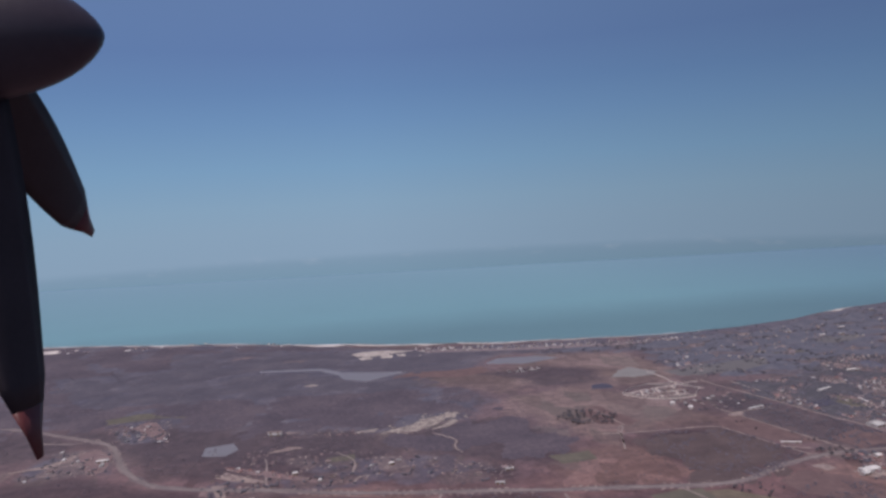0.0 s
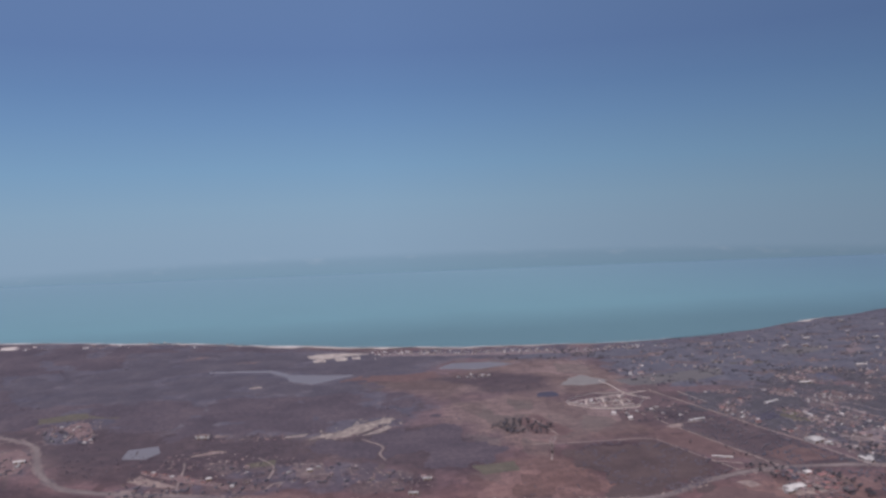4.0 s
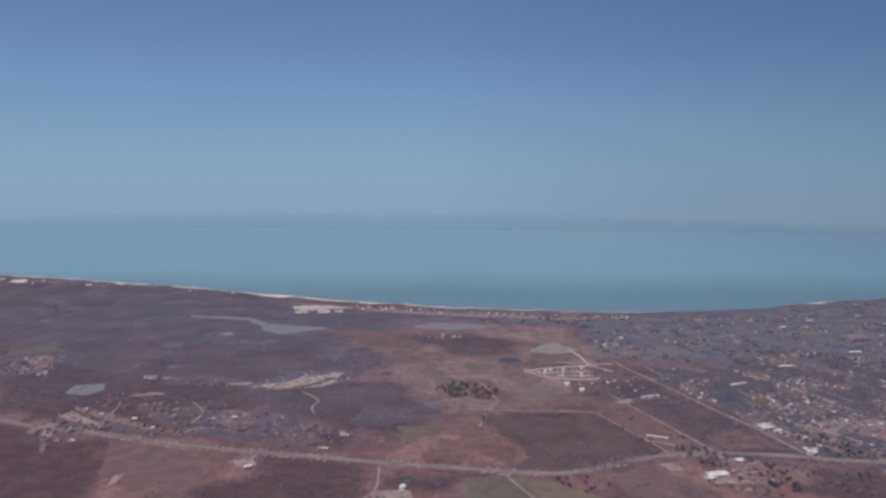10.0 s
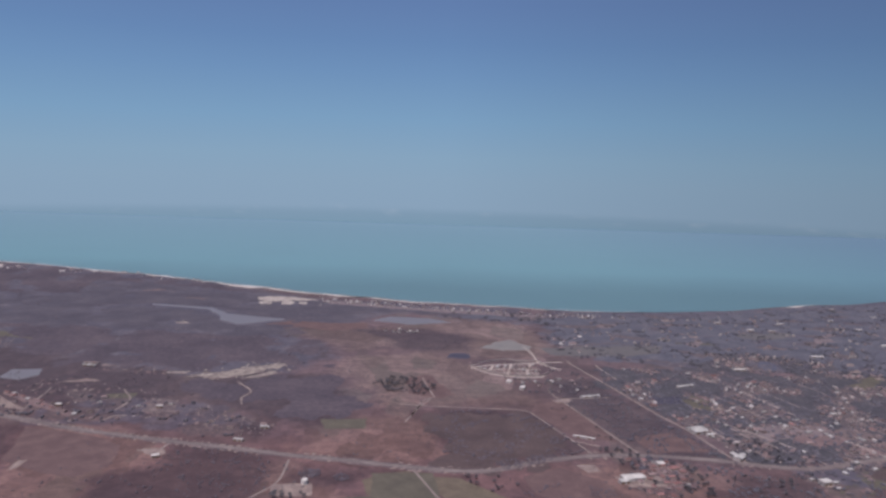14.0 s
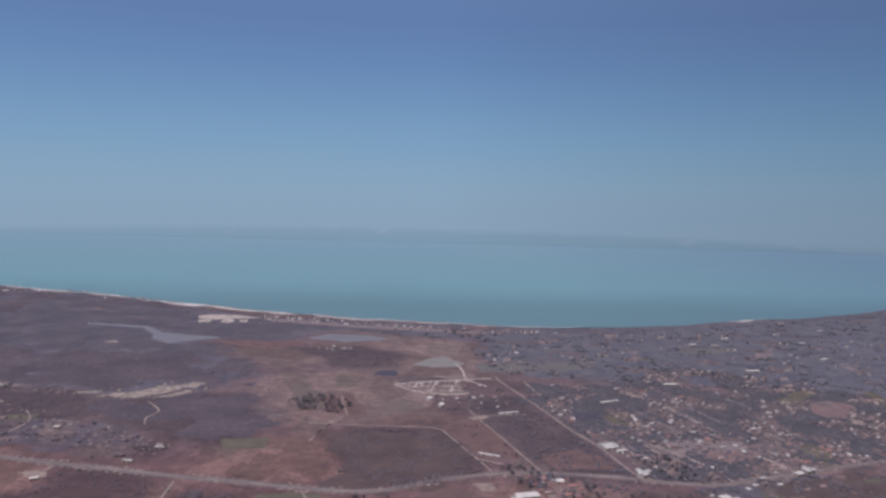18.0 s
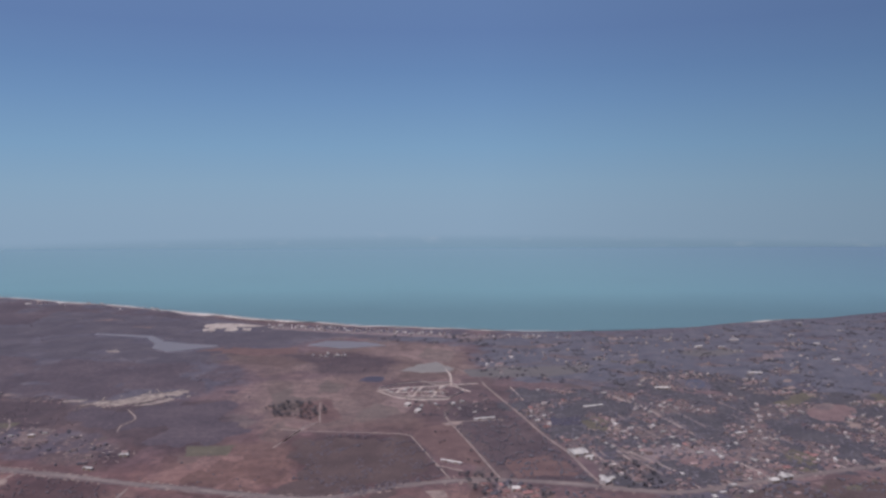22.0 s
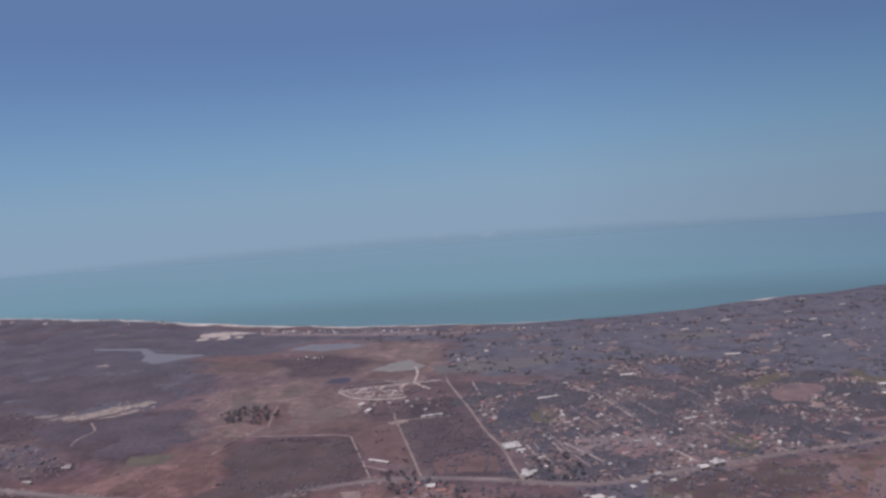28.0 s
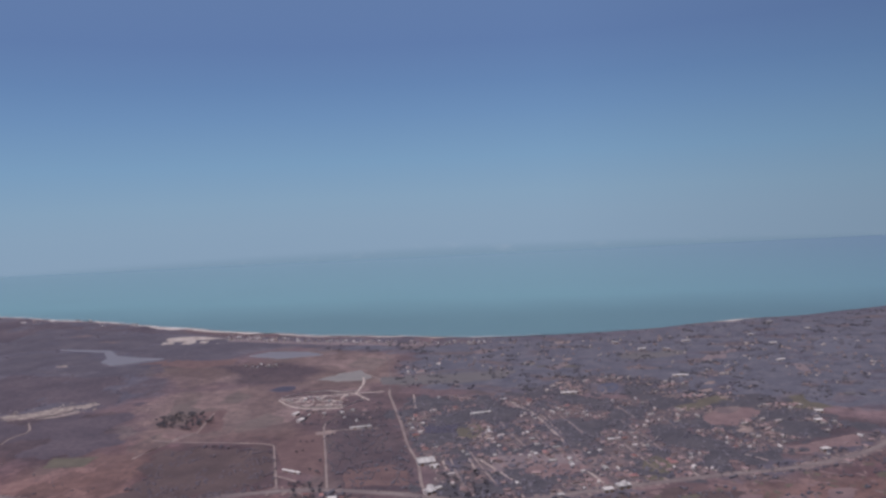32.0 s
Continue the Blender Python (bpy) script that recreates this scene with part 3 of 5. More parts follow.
def smooth_line(pts, step):
    """A curve through pts, sampled about every step metres."""
    out = []
    q = [Vector(pts[0]) * 2 - Vector(pts[1])] + [Vector(v) for v in pts] + [Vector(pts[-1]) * 2 - Vector(pts[-2])]
    for a, b, c, d in zip(q, q[1:], q[2:], q[3:]):
        n = max(2, int((c - b).length / step))
        for i in range(n):
            t = i / n
            out.append(0.5 * ((2 * b) + (c - a) * t + (2 * a - 5 * b + 4 * c - d) * t * t + (3 * b - a - 3 * c + d) * t ** 3))
    return out + [q[-2]]


def ribbon(name, pts, width, mat, z, label, category="track", wob=0.25):
    """A road bed along pts: a raised strip with sloping edges and a slightly uneven width."""
    line = smooth_line(pts, 9)
    verts, faces = [], []
    for i, v in enumerate(line):
        a, b = line[max(0, i - 1)], line[min(len(line) - 1, i + 1)]
        side = Vector((b.y - a.y, a.x - b.x)).normalized()
        w = width / 2 * (1 + wob * noise.noise((v.x / 23, v.y / 23, z)))
        for s, zz in ((-1.25, 0.0), (-1, 1), (1, 1), (1.25, 0.0)):
            p = v + side * w * s
            verts.append((p.x, p.y, 0.02 + z * zz))
    for i in range(len(line) - 1):
        for k in range(3):
            a = 4 * i + k
            faces.append((a, a + 4, a + 5, a + 1))
    return tagged(mesh_object(name, verts, faces, mat), label, category, kind="structure")


def patch(name, pts, mat, z, label, category="field", wob=10.0, step=14.0, round_=False):
    """A piece of ground with an uneven outline; its edge slopes into the plain."""
    ring = smooth_line(list(pts) + [pts[0]], step)[:-1] if round_ else []
    if not round_:
        for a, b in zip(pts, list(pts[1:]) + [pts[0]]):
            a, b = Vector(a), Vector(b)
            n = max(1, int((b - a).length / step))
            ring += [a.lerp(b, i / n) for i in range(n)]
    mid = sum(ring, Vector((0, 0))) / len(ring)
    bm = bmesh.new()
    top, low = [], []
    for v in ring:
        out = (v - mid).normalized()
        k = wob * (noise.noise((v.x / 60, v.y / 60, z)) + 0.6 * noise.noise((v.x / 17, v.y / 17, z)) + 0.35 * noise.noise((v.x / 7, v.y / 7, z)))
        p, q = v + out * k, v + out * (k + 1.5)
        top.append(bm.verts.new((p.x, p.y, z)))
        low.append(bm.verts.new((q.x, q.y, -0.3)))
    bm.faces.new(top)
    for i in range(len(top)):
        j = (i + 1) % len(top)
        bm.faces.new((low[i], low[j], top[j], top[i]))
    bmesh.ops.recalc_face_normals(bm, faces=bm.faces)
    bmesh.ops.triangulate(bm, faces=bm.faces)
    ob = part(name, bm, mat, None)
    return tagged(ob, label, category, kind="structure")


patch("near_olive_field", [(518, 998), (541, 1018), (584, 1028), (622, 952), (586, 937), (531, 955)], M_OLIVE, 0.14, "olive pasture on the near side of the road", "field", 5)
patch("near_olive_field", [(485, 941), (562, 952), (581, 917), (573, 870), (491, 866)], M_GREEN, 0.15, "green crop field near the farm", "field", 5)
patch("near_olive_field", [(601, 1018), (658, 1012), (713, 960), (742, 933), (660, 934), (639, 939)], M_OLIVE, 0.16, "olive pasture beside the farm track", "field", 5)
patch("near_olive_field", [(734, 922), (787, 930), (814, 880), (726, 877)], M_GREEN, 0.16, "green field below the farm track", "field", 5)
patch("near_red_field", [(395, 946), (482, 941), (488, 866), (381, 861), (381, 912)], M_FIELD, 0.17, "red brown ploughed field below the dirt yard", "field", 5)
patch("near_tan_field", [(751, 1021), (808, 1057), (868, 1009), (889, 913), (817, 929), (760, 967)], M_FIELD, 0.18, "tan sloping field west of the hamlet", "field", 5)
patch("west_brown_field", [(-42, 1169), (18, 1154), (86, 1133), (137, 1101), (157, 1020), (120, 985), (32, 1015), (-4, 1038)], M_FIELD, 0.19, "reddish brown field south of the main road", "field", 5)
patch("track_field", [(800, 1291), (812, 1340), (864, 1362), (905, 1235), (925, 1160), (895, 1172), (850, 1195)], M_FIELD, 0.19, "walled tan paddock between two tracks", "field", 2)
patch("green_strip", [(425, 1234), (503, 1240), (506, 1194), (440, 1188)], M_GREEN, 0.24, "faded green crop strip", "field", 5)
patch("green_paddock", [(533, 1021), (620, 1027), (631, 942), (536, 948)], M_GREEN, 0.2, "olive green paddock by the road", "field", 3)
patch("near_green_field", [(484, 923), (534, 943), (579, 921), (588, 840), (478, 821)], M_GREEN, 0.2, "green near field", "field", 4)
CLAY = [(1530, 1440), (1560, 1470), (1606, 1504), (1646, 1497), (1656, 1478), (1645, 1448), (1600, 1430), (1586, 1398), (1541, 1392)]
GRASS = [(1492, 1508), (1545, 1542), (1590, 1574), (1612, 1550), (1570, 1508), (1522, 1478)]
YARD = [(1566, 1370), (1593, 1393), (1607, 1377), (1592, 1354)]
PINK = [(1184, 1246), (1231, 1262), (1322, 1258), (1308, 1200), (1248, 1198), (1190, 1180)]
patch("east_green_field", GRASS, M_GREEN, 0.3, "greenish rough pasture", "field", 9, 8)
patch("clay_field", CLAY, M_RED, 0.36, "bare reddish clay field", "field", 13, 6)
patch("clay_yard", YARD, M_DIRT, 0.36, "tan bare yard below the clay field", "yard", 5, 8)
patch("far_pasture", [(1720, 1570), (1770, 1580), (1760, 1529), (1705, 1513)], M_GREEN, 0.2, "small greenish far pasture", "field", 12, 8, True)
patch("clay_mound", [(1570, 1497), (1591, 1523), (1612, 1510), (1597, 1471), (1572, 1465)], M_SHOULDER, 0.7, "dull mound at the edge of the clay field", "mound", 8, 6, True)
patch("grove_clearing", [(571, 1488), (617, 1503), (662, 1384), (623, 1358), (575, 1382)], M_FIELD, 0.24, "pale trampled clearing beside the grove", "clearing", 12)
for k, ring in enumerate(([(128, 1464), (172, 1484), (213, 1488), (209, 1454), (168, 1453)], [(182, 1486), (212, 1512), (253, 1530), (271, 1510), (234, 1482), (209, 1465)],
                          [(212, 1520), (247, 1542), (295, 1563), (304, 1547), (263, 1528)], [(235, 1453), (272, 1488), (287, 1509), (295, 1494), (266, 1463)], [(270, 1541), (298, 1538), (293, 1521), (270, 1525)],
                          [(99, 1487), (123, 1494), (121, 1483)], [(220, 1571), (246, 1571), (234, 1558)], [(274, 1439), (302, 1440), (299, 1429), (278, 1429)])):
    patch("quarry", ring, M_DUNE, 0.30 + 0.03 * k, "pale sand pit cut into the dark scrub", "quarry", 9, 5)
for k, ring in enumerate(([(75, 2283), (114, 2303), (170, 2296), (225, 2281), (271, 2268), (227, 2254), (173, 2256), (149, 2235), (110, 2230), (86, 2246)], [(160, 2234), (179, 2240), (200, 2222), (195, 2190), (166, 2192)],
                          [(94, 2212), (126, 2210), (128, 2178), (105, 2180)], [(209, 2238), (221, 2222), (233, 2236), (236, 2203), (213, 2204)], [(280, 2200), (294, 2199), (295, 2176), (282, 2177)])):
    patch("dune", ring, M_DRIFT, 1.5 + 0.04 * k, "white sand drift of the dune behind the beach", "dune", 9, 5)
patch("west_dune", [(-1160, 2770), (-1086, 2812), (-962, 2793), (-930, 2750), (-1000, 2715)], M_SAND, 1.4, "long white sand dune", "dune", 14, 10, True)
TOWN = [(270, 2280), (421, 2268), (678, 2194), (870, 2150), (1010, 2140), (1010, 2108), (873, 2104), (622, 2142), (384, 2200), (300, 2215)]
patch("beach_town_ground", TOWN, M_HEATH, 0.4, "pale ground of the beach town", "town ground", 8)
patch("lagoon", [(-205, 2150), (-24, 2120), (42, 2045), (125, 2015), (225, 1994), (172, 1957), (103, 1917), (44, 1962), (31, 2012), (-26, 2090), (-198, 2128)], M_LAKE, 0.3, "grey still lagoon with a branching shore", "lagoon", 6, 12)
patch("far_lagoon", [(455, 2006), (500, 2060), (610, 2050), (672, 2005), (550, 1965)], M_LAKE, 0.3, "long grey lagoon behind the town", "lagoon", 7, 12)
patch("farm_pond", [(-232, 1416), (-233, 1470), (-179, 1482), (-165, 1439), (-185, 1408)], M_LAKE, 0.3, "square grey farm pond", "pond", 1.5, 10)
patch("silt_basin", [(742, 1742), (764, 1775), (774, 1806), (795, 1812), (813, 1828), (836, 1800), (850, 1764), (852, 1732), (822, 1730), (790, 1716)], M_SILT, 0.3, "grey silt basin beside the estate", "basin", 13, 6)
patch("headland_lagoon", [(1924, 1992), (1961, 2076), (2037, 2086), (2000, 1960), (1921, 1897)], M_FAR_LAKE, 2.6, "grey lagoon behind the headland", "lagoon", 8, 12, True)
patch("blue_pond", [(1368, 1638), (1390, 1681), (1413, 1677), (1405, 1627), (1382, 1609)], M_BLUE, 0.3, "deep blue pond among trees", "pond", 4, 10, True)
patch("estate_pond", [(653, 1647), (661, 1684), (700, 1682), (702, 1639)], M_SHADE, 0.3, "dark blue pond by the estate", "pond", 4, 10, True)
# dark wooded spot, drawn here as a dull water patch
patch("village_dark_patch", [(1048, 1357), (1044, 1403), (1101, 1418), (1115, 1364)], M_SHADE, 0.3, "dark bluish patch among village trees, drawn as water", "pond", 4, 10, True)

# roads, streets and tracks
HIGHWAY = [(-1765, 2246), (-1140, 1990), (-711, 1736), (-595, 1659), (-453, 1555), (-405, 1463), (-365, 1376), (-300, 1290), (-240, 1255), (-173, 1231), (-88, 1208), (25, 1167), (124, 1140), (220, 1118), (310, 1100), (400, 1079), (490, 1064), (570, 1048), (650, 1036),
           (710, 1042), (760, 1066), (800, 1084), (850, 1098), (910, 1108), (985, 1106), (1065, 1095), (1150, 1076), (1205, 1074), (1250, 1088), (1340, 1120), (1425, 1148), (1520, 1176), (1610, 1200), (1704, 1243), (1773, 1296), (1842, 1357), (2122, 1520), (2576, 1750)]
ribbon("road_shoulder", HIGHWAY, 14, M_SHOULDER, 0.36, "dusty shoulders of the main road", "road shoulder", 0.5)
ribbon("road", HIGHWAY, 8, M_ROAD, 0.50, "worn grey two lane main road", "road", 0.05)
STREETS = [[(928, 1640), (937, 1600), (991, 1432), (1030, 1300), (1060, 1222), (1080, 1138), (1097, 1083)], [(1190, 1560), (1208, 1517), (1237, 1476), (1297, 1294)], [(1309, 1216), (1342, 1139)], [(1159, 1230), (1212, 1151)], [(1223, 1107), (1235, 1077)], [(986, 1608), (1008, 1507)], [(1559, 1261), (1588, 1230)], [(1470, 1185), (1481, 1159)],
           [(1140, 1236), (1154, 1192)], [(1099, 1228), (1110, 1191)], [(1453, 1800), (1495, 1755), (1570, 1740)], [(1935, 2170), (1965, 2090), (1950, 1980)]]
ALONG, ACROSS = Vector((0.33, -0.944)), Vector((0.944, 0.33))


def lane_spots(ring, gap, seed):
    """Short lanes side by side with the village street, broken where gardens lie between."""
    g, out = random.Random(seed), []
    for k in range(1, 17):
        u = g.uniform(-60, 0)
        while u < 620:
            span = g.uniform(55, 170)
            a = Vector((937, 1600)) + ACROSS * (k * gap + g.uniform(-8, 8)) + ALONG * u
            b = a + ALONG * span + ACROSS * g.uniform(-5, 5)
            if inside(a, ring) and inside(b, ring):
                out.append([(a.x, a.y), ((a.x + b.x) / 2 + g.uniform(-2, 2), (a.y + b.y) / 2), (b.x, b.y)])
            u += span + g.uniform(110, 330)
    return out


def inside(p, ring):
    hit, n = False, len(ring)
    for i in range(n):
        (x0, y0), (x1, y1) = ring[i], ring[(i + 1) % n]
        if (y0 > p[1]) != (y1 > p[1]) and p[0] < (x1 - x0) * (p[1] - y0) / (y1 - y0) + x0:
            hit = not hit
    return hit


LANES = lane_spots(VILLAGE, 41, 17)
for k, pts in enumerate(STREETS):
    ribbon("street", pts, 3.4 if k < 4 else 2.8, M_STREET if k else M_TRACK, 0.34, "pale sandy village street", "street", 0.3)
ribbon("street", [(840, 2000), (865, 1930), (900, 1775), (928, 1640)], 2.6, M_SHOULDER, 0.34, "dull end of the village street towards the shore", "street", 0.5)
for pts in LANES:
    ribbon("lane", pts, 2.2, M_TRACK, 0.33, "narrow sandy village lane", "lane", 0.5)
TRACKS = [[(797, 1294), (834, 1200), (870, 1111)], [(851, 1415), (862, 1372), (905, 1240), (949, 1101)], [(619, 1364), (600, 1340), (592, 1299), (572, 1230)], [(560, 1322), (613, 1314), (714, 1309), (775, 1305), (797, 1294)], [(855, 1159), (889, 1141)], [(215, 1134), (208, 1105), (199, 1079), (171, 1085)], [(-85, 1228), (-90, 1266), (-96, 1336), (-102, 1366)], [(65, 1195), (78, 1226), (97, 1228)], [(-390, 1701), (-366, 1627), (-343, 1555)], [(405, 1062), (403, 986), (373, 917), (387, 801)]]
TRACKS += [[(590, 1039), (639, 924), (674, 898)], [(233, 1428), (272, 1375), (265, 1334), (275, 1297)], [(616, 1354), (593, 1305), (581, 1257)], [(-482, 1602), (-527, 1584), (-618, 1608)], [(35, 1366), (69, 1310), (66, 1251)], [(919, 1689), (869, 1757), (829, 1797)], [(862, 1372), (961, 1388)], [(624, 1359), (609, 1429), (599, 1487)]]
for pts in TRACKS:
    ribbon("track", pts, 2.8, M_TRACK, 0.30, "pale sandy farm track", "track", 0.4)


# ---- houses ----
def box(bm, x0, x1, y0, y1, z0, z1):
    vs = [bm.verts.new(p) for p in ((x0, y0, z0), (x1, y0, z0), (x1, y1, z0), (x0, y1, z0), (x0, y0, z1), (x1, y0, z1), (x1, y1, z1), (x0, y1, z1))]
    for f in ((0, 3, 2, 1), (4, 5, 6, 7), (0, 1, 5, 4), (1, 2, 6, 5), (2, 3, 7, 6), (3, 0, 4, 7)):
        bm.faces.new([vs[k] for k in f])


def roof_mesh(w, d, h, rise, over, hip):
    """Two slopes (or four, hip) with an eaves overhang and thickness."""
    bm = bmesh.new()
    x, y = w / 2 + over, d / 2 + over
    r = w / 2 - (d * 0.45 if hip else -over)
    lo, hi, t = h - 0.15, h + rise, 0.22
    v = [bm.verts.new(p) for p in ((-x, -y, lo), (x, -y, lo), (x, y, lo), (-x, y, lo), (-r, 0, hi), (r, 0, hi),
                                   (-x, -y, lo + t), (x, -y, lo + t), (x, y, lo + t), (-x, y, lo + t), (-r, 0, hi + t), (r, 0, hi + t))]
    for f in ((6, 7, 11, 10), (8, 9, 10, 11), (7, 8, 11), (9, 6, 10), (0, 3, 2, 1), (0, 1, 7, 6), (1, 2, 8, 7), (2, 3, 9, 8), (3, 0, 6, 9)):
        bm.faces.new([v[k] for k in f])
    for k in (4, 5):
        bm.verts.remove(v[k])
    return bm


def house(w, d, h, rise, roof_mat, wall_mat, hip, label, group):
    top = new("house")
    bm = bmesh.new()
    box(bm, -w / 2, w / 2, -d / 2, d / 2, 0, h)
    part("wall", bm, wall_mat, top)
    part("roof", roof_mesh(w, d, h, rise, 0.5, hip), roof_mat, top)
    bm = bmesh.new()
    box(bm, -0.5, 0.5, -d / 2 - 0.08, -d / 2 + 0.05, 0, 2.1)
    part("door", bm, M_DOOR, top)
    for x in (-w * 0.3, w * 0.3):
        bm = bmesh.new()
        box(bm, x - 0.6, x + 0.6, -d / 2 - 0.06, -d / 2 + 0.05, 0.95, 2.1)
        part("window", bm, M_GLASS, top)
    return tagged(top, label, "house", group)


KINDS = [
    house(11, 8, 3.0, 2.0, M_TILE, M_PLASTER, False, "small white house with a terracotta gable roof", "village houses"),
    house(14, 10, 3.2, 2.4, M_TILE, M_PLASTER, True, "white house with a hipped terracotta roof", "village houses"),
    house(9, 7, 2.9, 0.9, M_TIN, M_PLASTER, False, "small white house with a pale sheet roof", "village houses"),
    house(18, 9, 3.6, 1.4, M_TIN, M_PLASTER, False, "long white building with a pale roof", "village houses"),
    house(12, 7, 3.0, 1.8, M_TILE, M_WALLWHITE, False, "plain house with a weathered tile roof", "village houses"),
    house(15, 9, 3.2, 2.3, M_TILE_RED, M_WALLWHITE, True, "broad house with a bright red tile roof", "village houses"),
]
SPOTS = [(1180, 1228, 8), (1145, 1111, 95), (1279, 1096, 20), (1097, 1112, 100), (1246, 1174, 12), (981, 1060, 15)]
for k, (x, y, a) in zip(KINDS, SPOTS):
    k.matrix_basis = pose(x, y, 0.1, 0, 0, a)

rnd = random.Random(7)


HOUSES = list(SPOTS)


def settle(ring, count, weights, gap, dirs, label="", group="", clump=-1.0, rows=0):
    xs, ys = zip(*ring)
    tries = made = 0
    while made < count and tries < count * 40:
        tries += 1
        x, y = rnd.uniform(min(xs), max(xs)), rnd.uniform(min(ys), max(ys))
        if rows:
            d = Vector((x - 937, y - 1600))
            v = round(d.dot(ACROSS) / rows) * rows + rnd.choice((-11, 11)) + rnd.uniform(-3, 3)
            x, y = Vector((937, 1600)) + ALONG * d.dot(ALONG) + ACROSS * v
        if not inside((x, y), ring) or any((x - a) ** 2 + (y - b) ** 2 < gap * gap for a, b, *_ in HOUSES):
            continue
        if near_road(x, y) < 9 or noise.noise((x / 75, y / 75, 11)) < clump:
            continue
        a = rnd.choice(dirs) + rnd.uniform(-6, 6)
        HOUSES.append((x, y, a))
        copy = copy_thing(rnd.choices(KINDS[:len(weights)], weights)[0], pose(x, y, 0.1, 0, 0, a))
        s = rnd.uniform(0.5, 0.85)
        copy.scale = (s, s, s)
        if group:
            tagged(copy, label, "", group)
        made += 1


ROAD_POINTS = np.array([(v.x, v.y) for pts in [HIGHWAY] + STREETS + TRACKS + LANES for v in smooth_line(pts, 9)])


def near_road(x, y):
    return float(np.min(np.hypot(ROAD_POINTS[:, 0] - x, ROAD_POINTS[:, 1] - y)))


CORE = [(1115, 1280), (1233, 1314), (1443, 1243), (1438, 1152), (1253, 1082), (1197, 1101)]
settle(CORE, 80, (5, 2, 3, 1, 4, 2), 11, (20, 110), clump=-0.12, rows=41)
settle(VILLAGE, 120, (5, 2, 3, 1, 3, 1), 11, (20, 110), clump=0.05, rows=41)
settle([(917, 1092), (998, 1081), (992, 1010), (951, 963), (903, 983), (924, 1049)], 30, (1, 1, 1, 0, 1, 8), 13, (15, 105), "red tiled house of a roadside hamlet", "hamlet houses")
settle([(574, 938), (673, 932), (675, 869), (587, 860)], 9, (4, 1, 2, 0, 3), 16, (10, 100), "farm house in a dusty compound", "farm houses")
settle([(-463, 1683), (-362, 1657), (-325, 1534), (-426, 1569)], 20, (4, 1, 2, 0, 3), 16, (0, 90), "house of the western hamlet", "western houses")
settle([(-209, 1318), (7, 1282), (115, 1210), (74, 1181), (-150, 1165)], 22, (4, 1, 1, 0, 4), 18, (0, 90), "house beside the main road", "western houses")
settle([(-28, 1363), (266, 1304), (352, 1194), (314, 1122), (73, 1201)], 12, (3, 1, 1, 0, 4), 26, (0, 90), "scattered small farm house", "scattered houses")
settle([(1162, 1055), (1396, 1107), (1415, 1079), (1247, 998), (1164, 1008)], 12, (4, 2, 3, 1, 3), 18, (20, 110), "house on the near side of the main road", "roadside houses")
settle([(1491, 1169), (1685, 1273), (1799, 1376), (1851, 1356), (1705, 1227), (1552, 1168)], 14, (4, 2, 3, 1, 3), 20, (25, 115), "house near the eastern bend of the road", "roadside houses")
settle([(-172, 1339), (-92, 1299), (0, 1230), (0, 1218), (-91, 1273), (-164, 1325)], 16, (1, 1, 1, 0, 1, 6), 12, (-35, 55), "red roofed house in a row off the main road", "western houses")
settle([(-570, 1524), (-447, 1539), (-398, 1385), (-565, 1359)], 9, (4, 1, 2, 1, 3), 18, (0, 90), "house in the dusty western hamlet", "western houses")


POND = [(1354, 1684), (1429, 1680), (1425, 1597), (1354, 1604)]


def far_houses(name, ring, count, seed, label, clump=-1.0, size=1.0, wall_mat=None):
    """Small gabled houses far off, joined: walls and roofs as two meshes under one thing."""
    g = random.Random(seed)
    xs, ys = zip(*ring)
    wall, roof = bmesh.new(), bmesh.new()
    made = 0
    while made < count:
        x, y = g.uniform(min(xs), max(xs)), g.uniform(min(ys), max(ys))
        if not inside((x, y), ring) or noise.noise((x / 75, y / 75, 11)) < clump or near_road(x, y) < 8 or any(inside((x, y), q) for q in (POND, CLAY, GRASS, YARD)):
            continue
        if clump > -1 and any((x - a) ** 2 + (y - b) ** 2 < 110 for a, b, *_ in HOUSES):
            continue
        made += 1
        w, d, h = size * g.uniform(5, 11) * g.choice((1, 1, 1, 1.8)), size * g.uniform(4.5, 7), g.uniform(2.6, 3.6)
        m = pose(x, y, relief(x, y) + 0.3, 0, 0, g.choice((20, 110)) + g.uniform(-8, 8))
        for bm, piece in ((wall, None), (roof, roof_mesh(w, d, h, g.uniform(0.8, 2.0), 0.4, False))):
            if piece is None:
                n0 = len(bm.verts)
                box(bm, -w / 2, w / 2, -d / 2, d / 2, 0, h)
                bm.verts.ensure_lookup_table()
                for v in bm.verts[n0:]:
                    v.co = m @ v.co
            else:
                if g.random() < 0.35:
                    bm = wall
                me = bpy.data.meshes.new("piece")
                piece.to_mesh(me)
                piece.free()
                me.transform(m)
                bm.from_mesh(me)
                bpy.data.meshes.remove(me)
    top = new(name)
    part("wall", wall, wall_mat or M_BRIGHT, top)
    part("roof", roof, M_TILE, top)
    return tagged(top, label, "houses", kind="stuff")


far_houses("beach_town", [(270, 2289), (461, 2253), (678, 2197), (964, 2150), (1185, 2127), (1187, 2090), (966, 2108), (583, 2162), (272, 2241)], 150, 3, "low white and red roofed beach town", -1.0, 0.62)
far_houses("wooded_suburb", [(1012, 2109), (1587, 2186), (1839, 2190), (2092, 2039), (1953, 1616), (1441, 1625), (977, 1853)], 170, 4, "scattered far houses among trees", 0.05, 0.6, M_WALLWHITE)
far_houses("village_sheds", VILLAGE, 100, 8, "small sheds and houses packed between the village gardens", 0.08, 0.6, M_PLASTER)
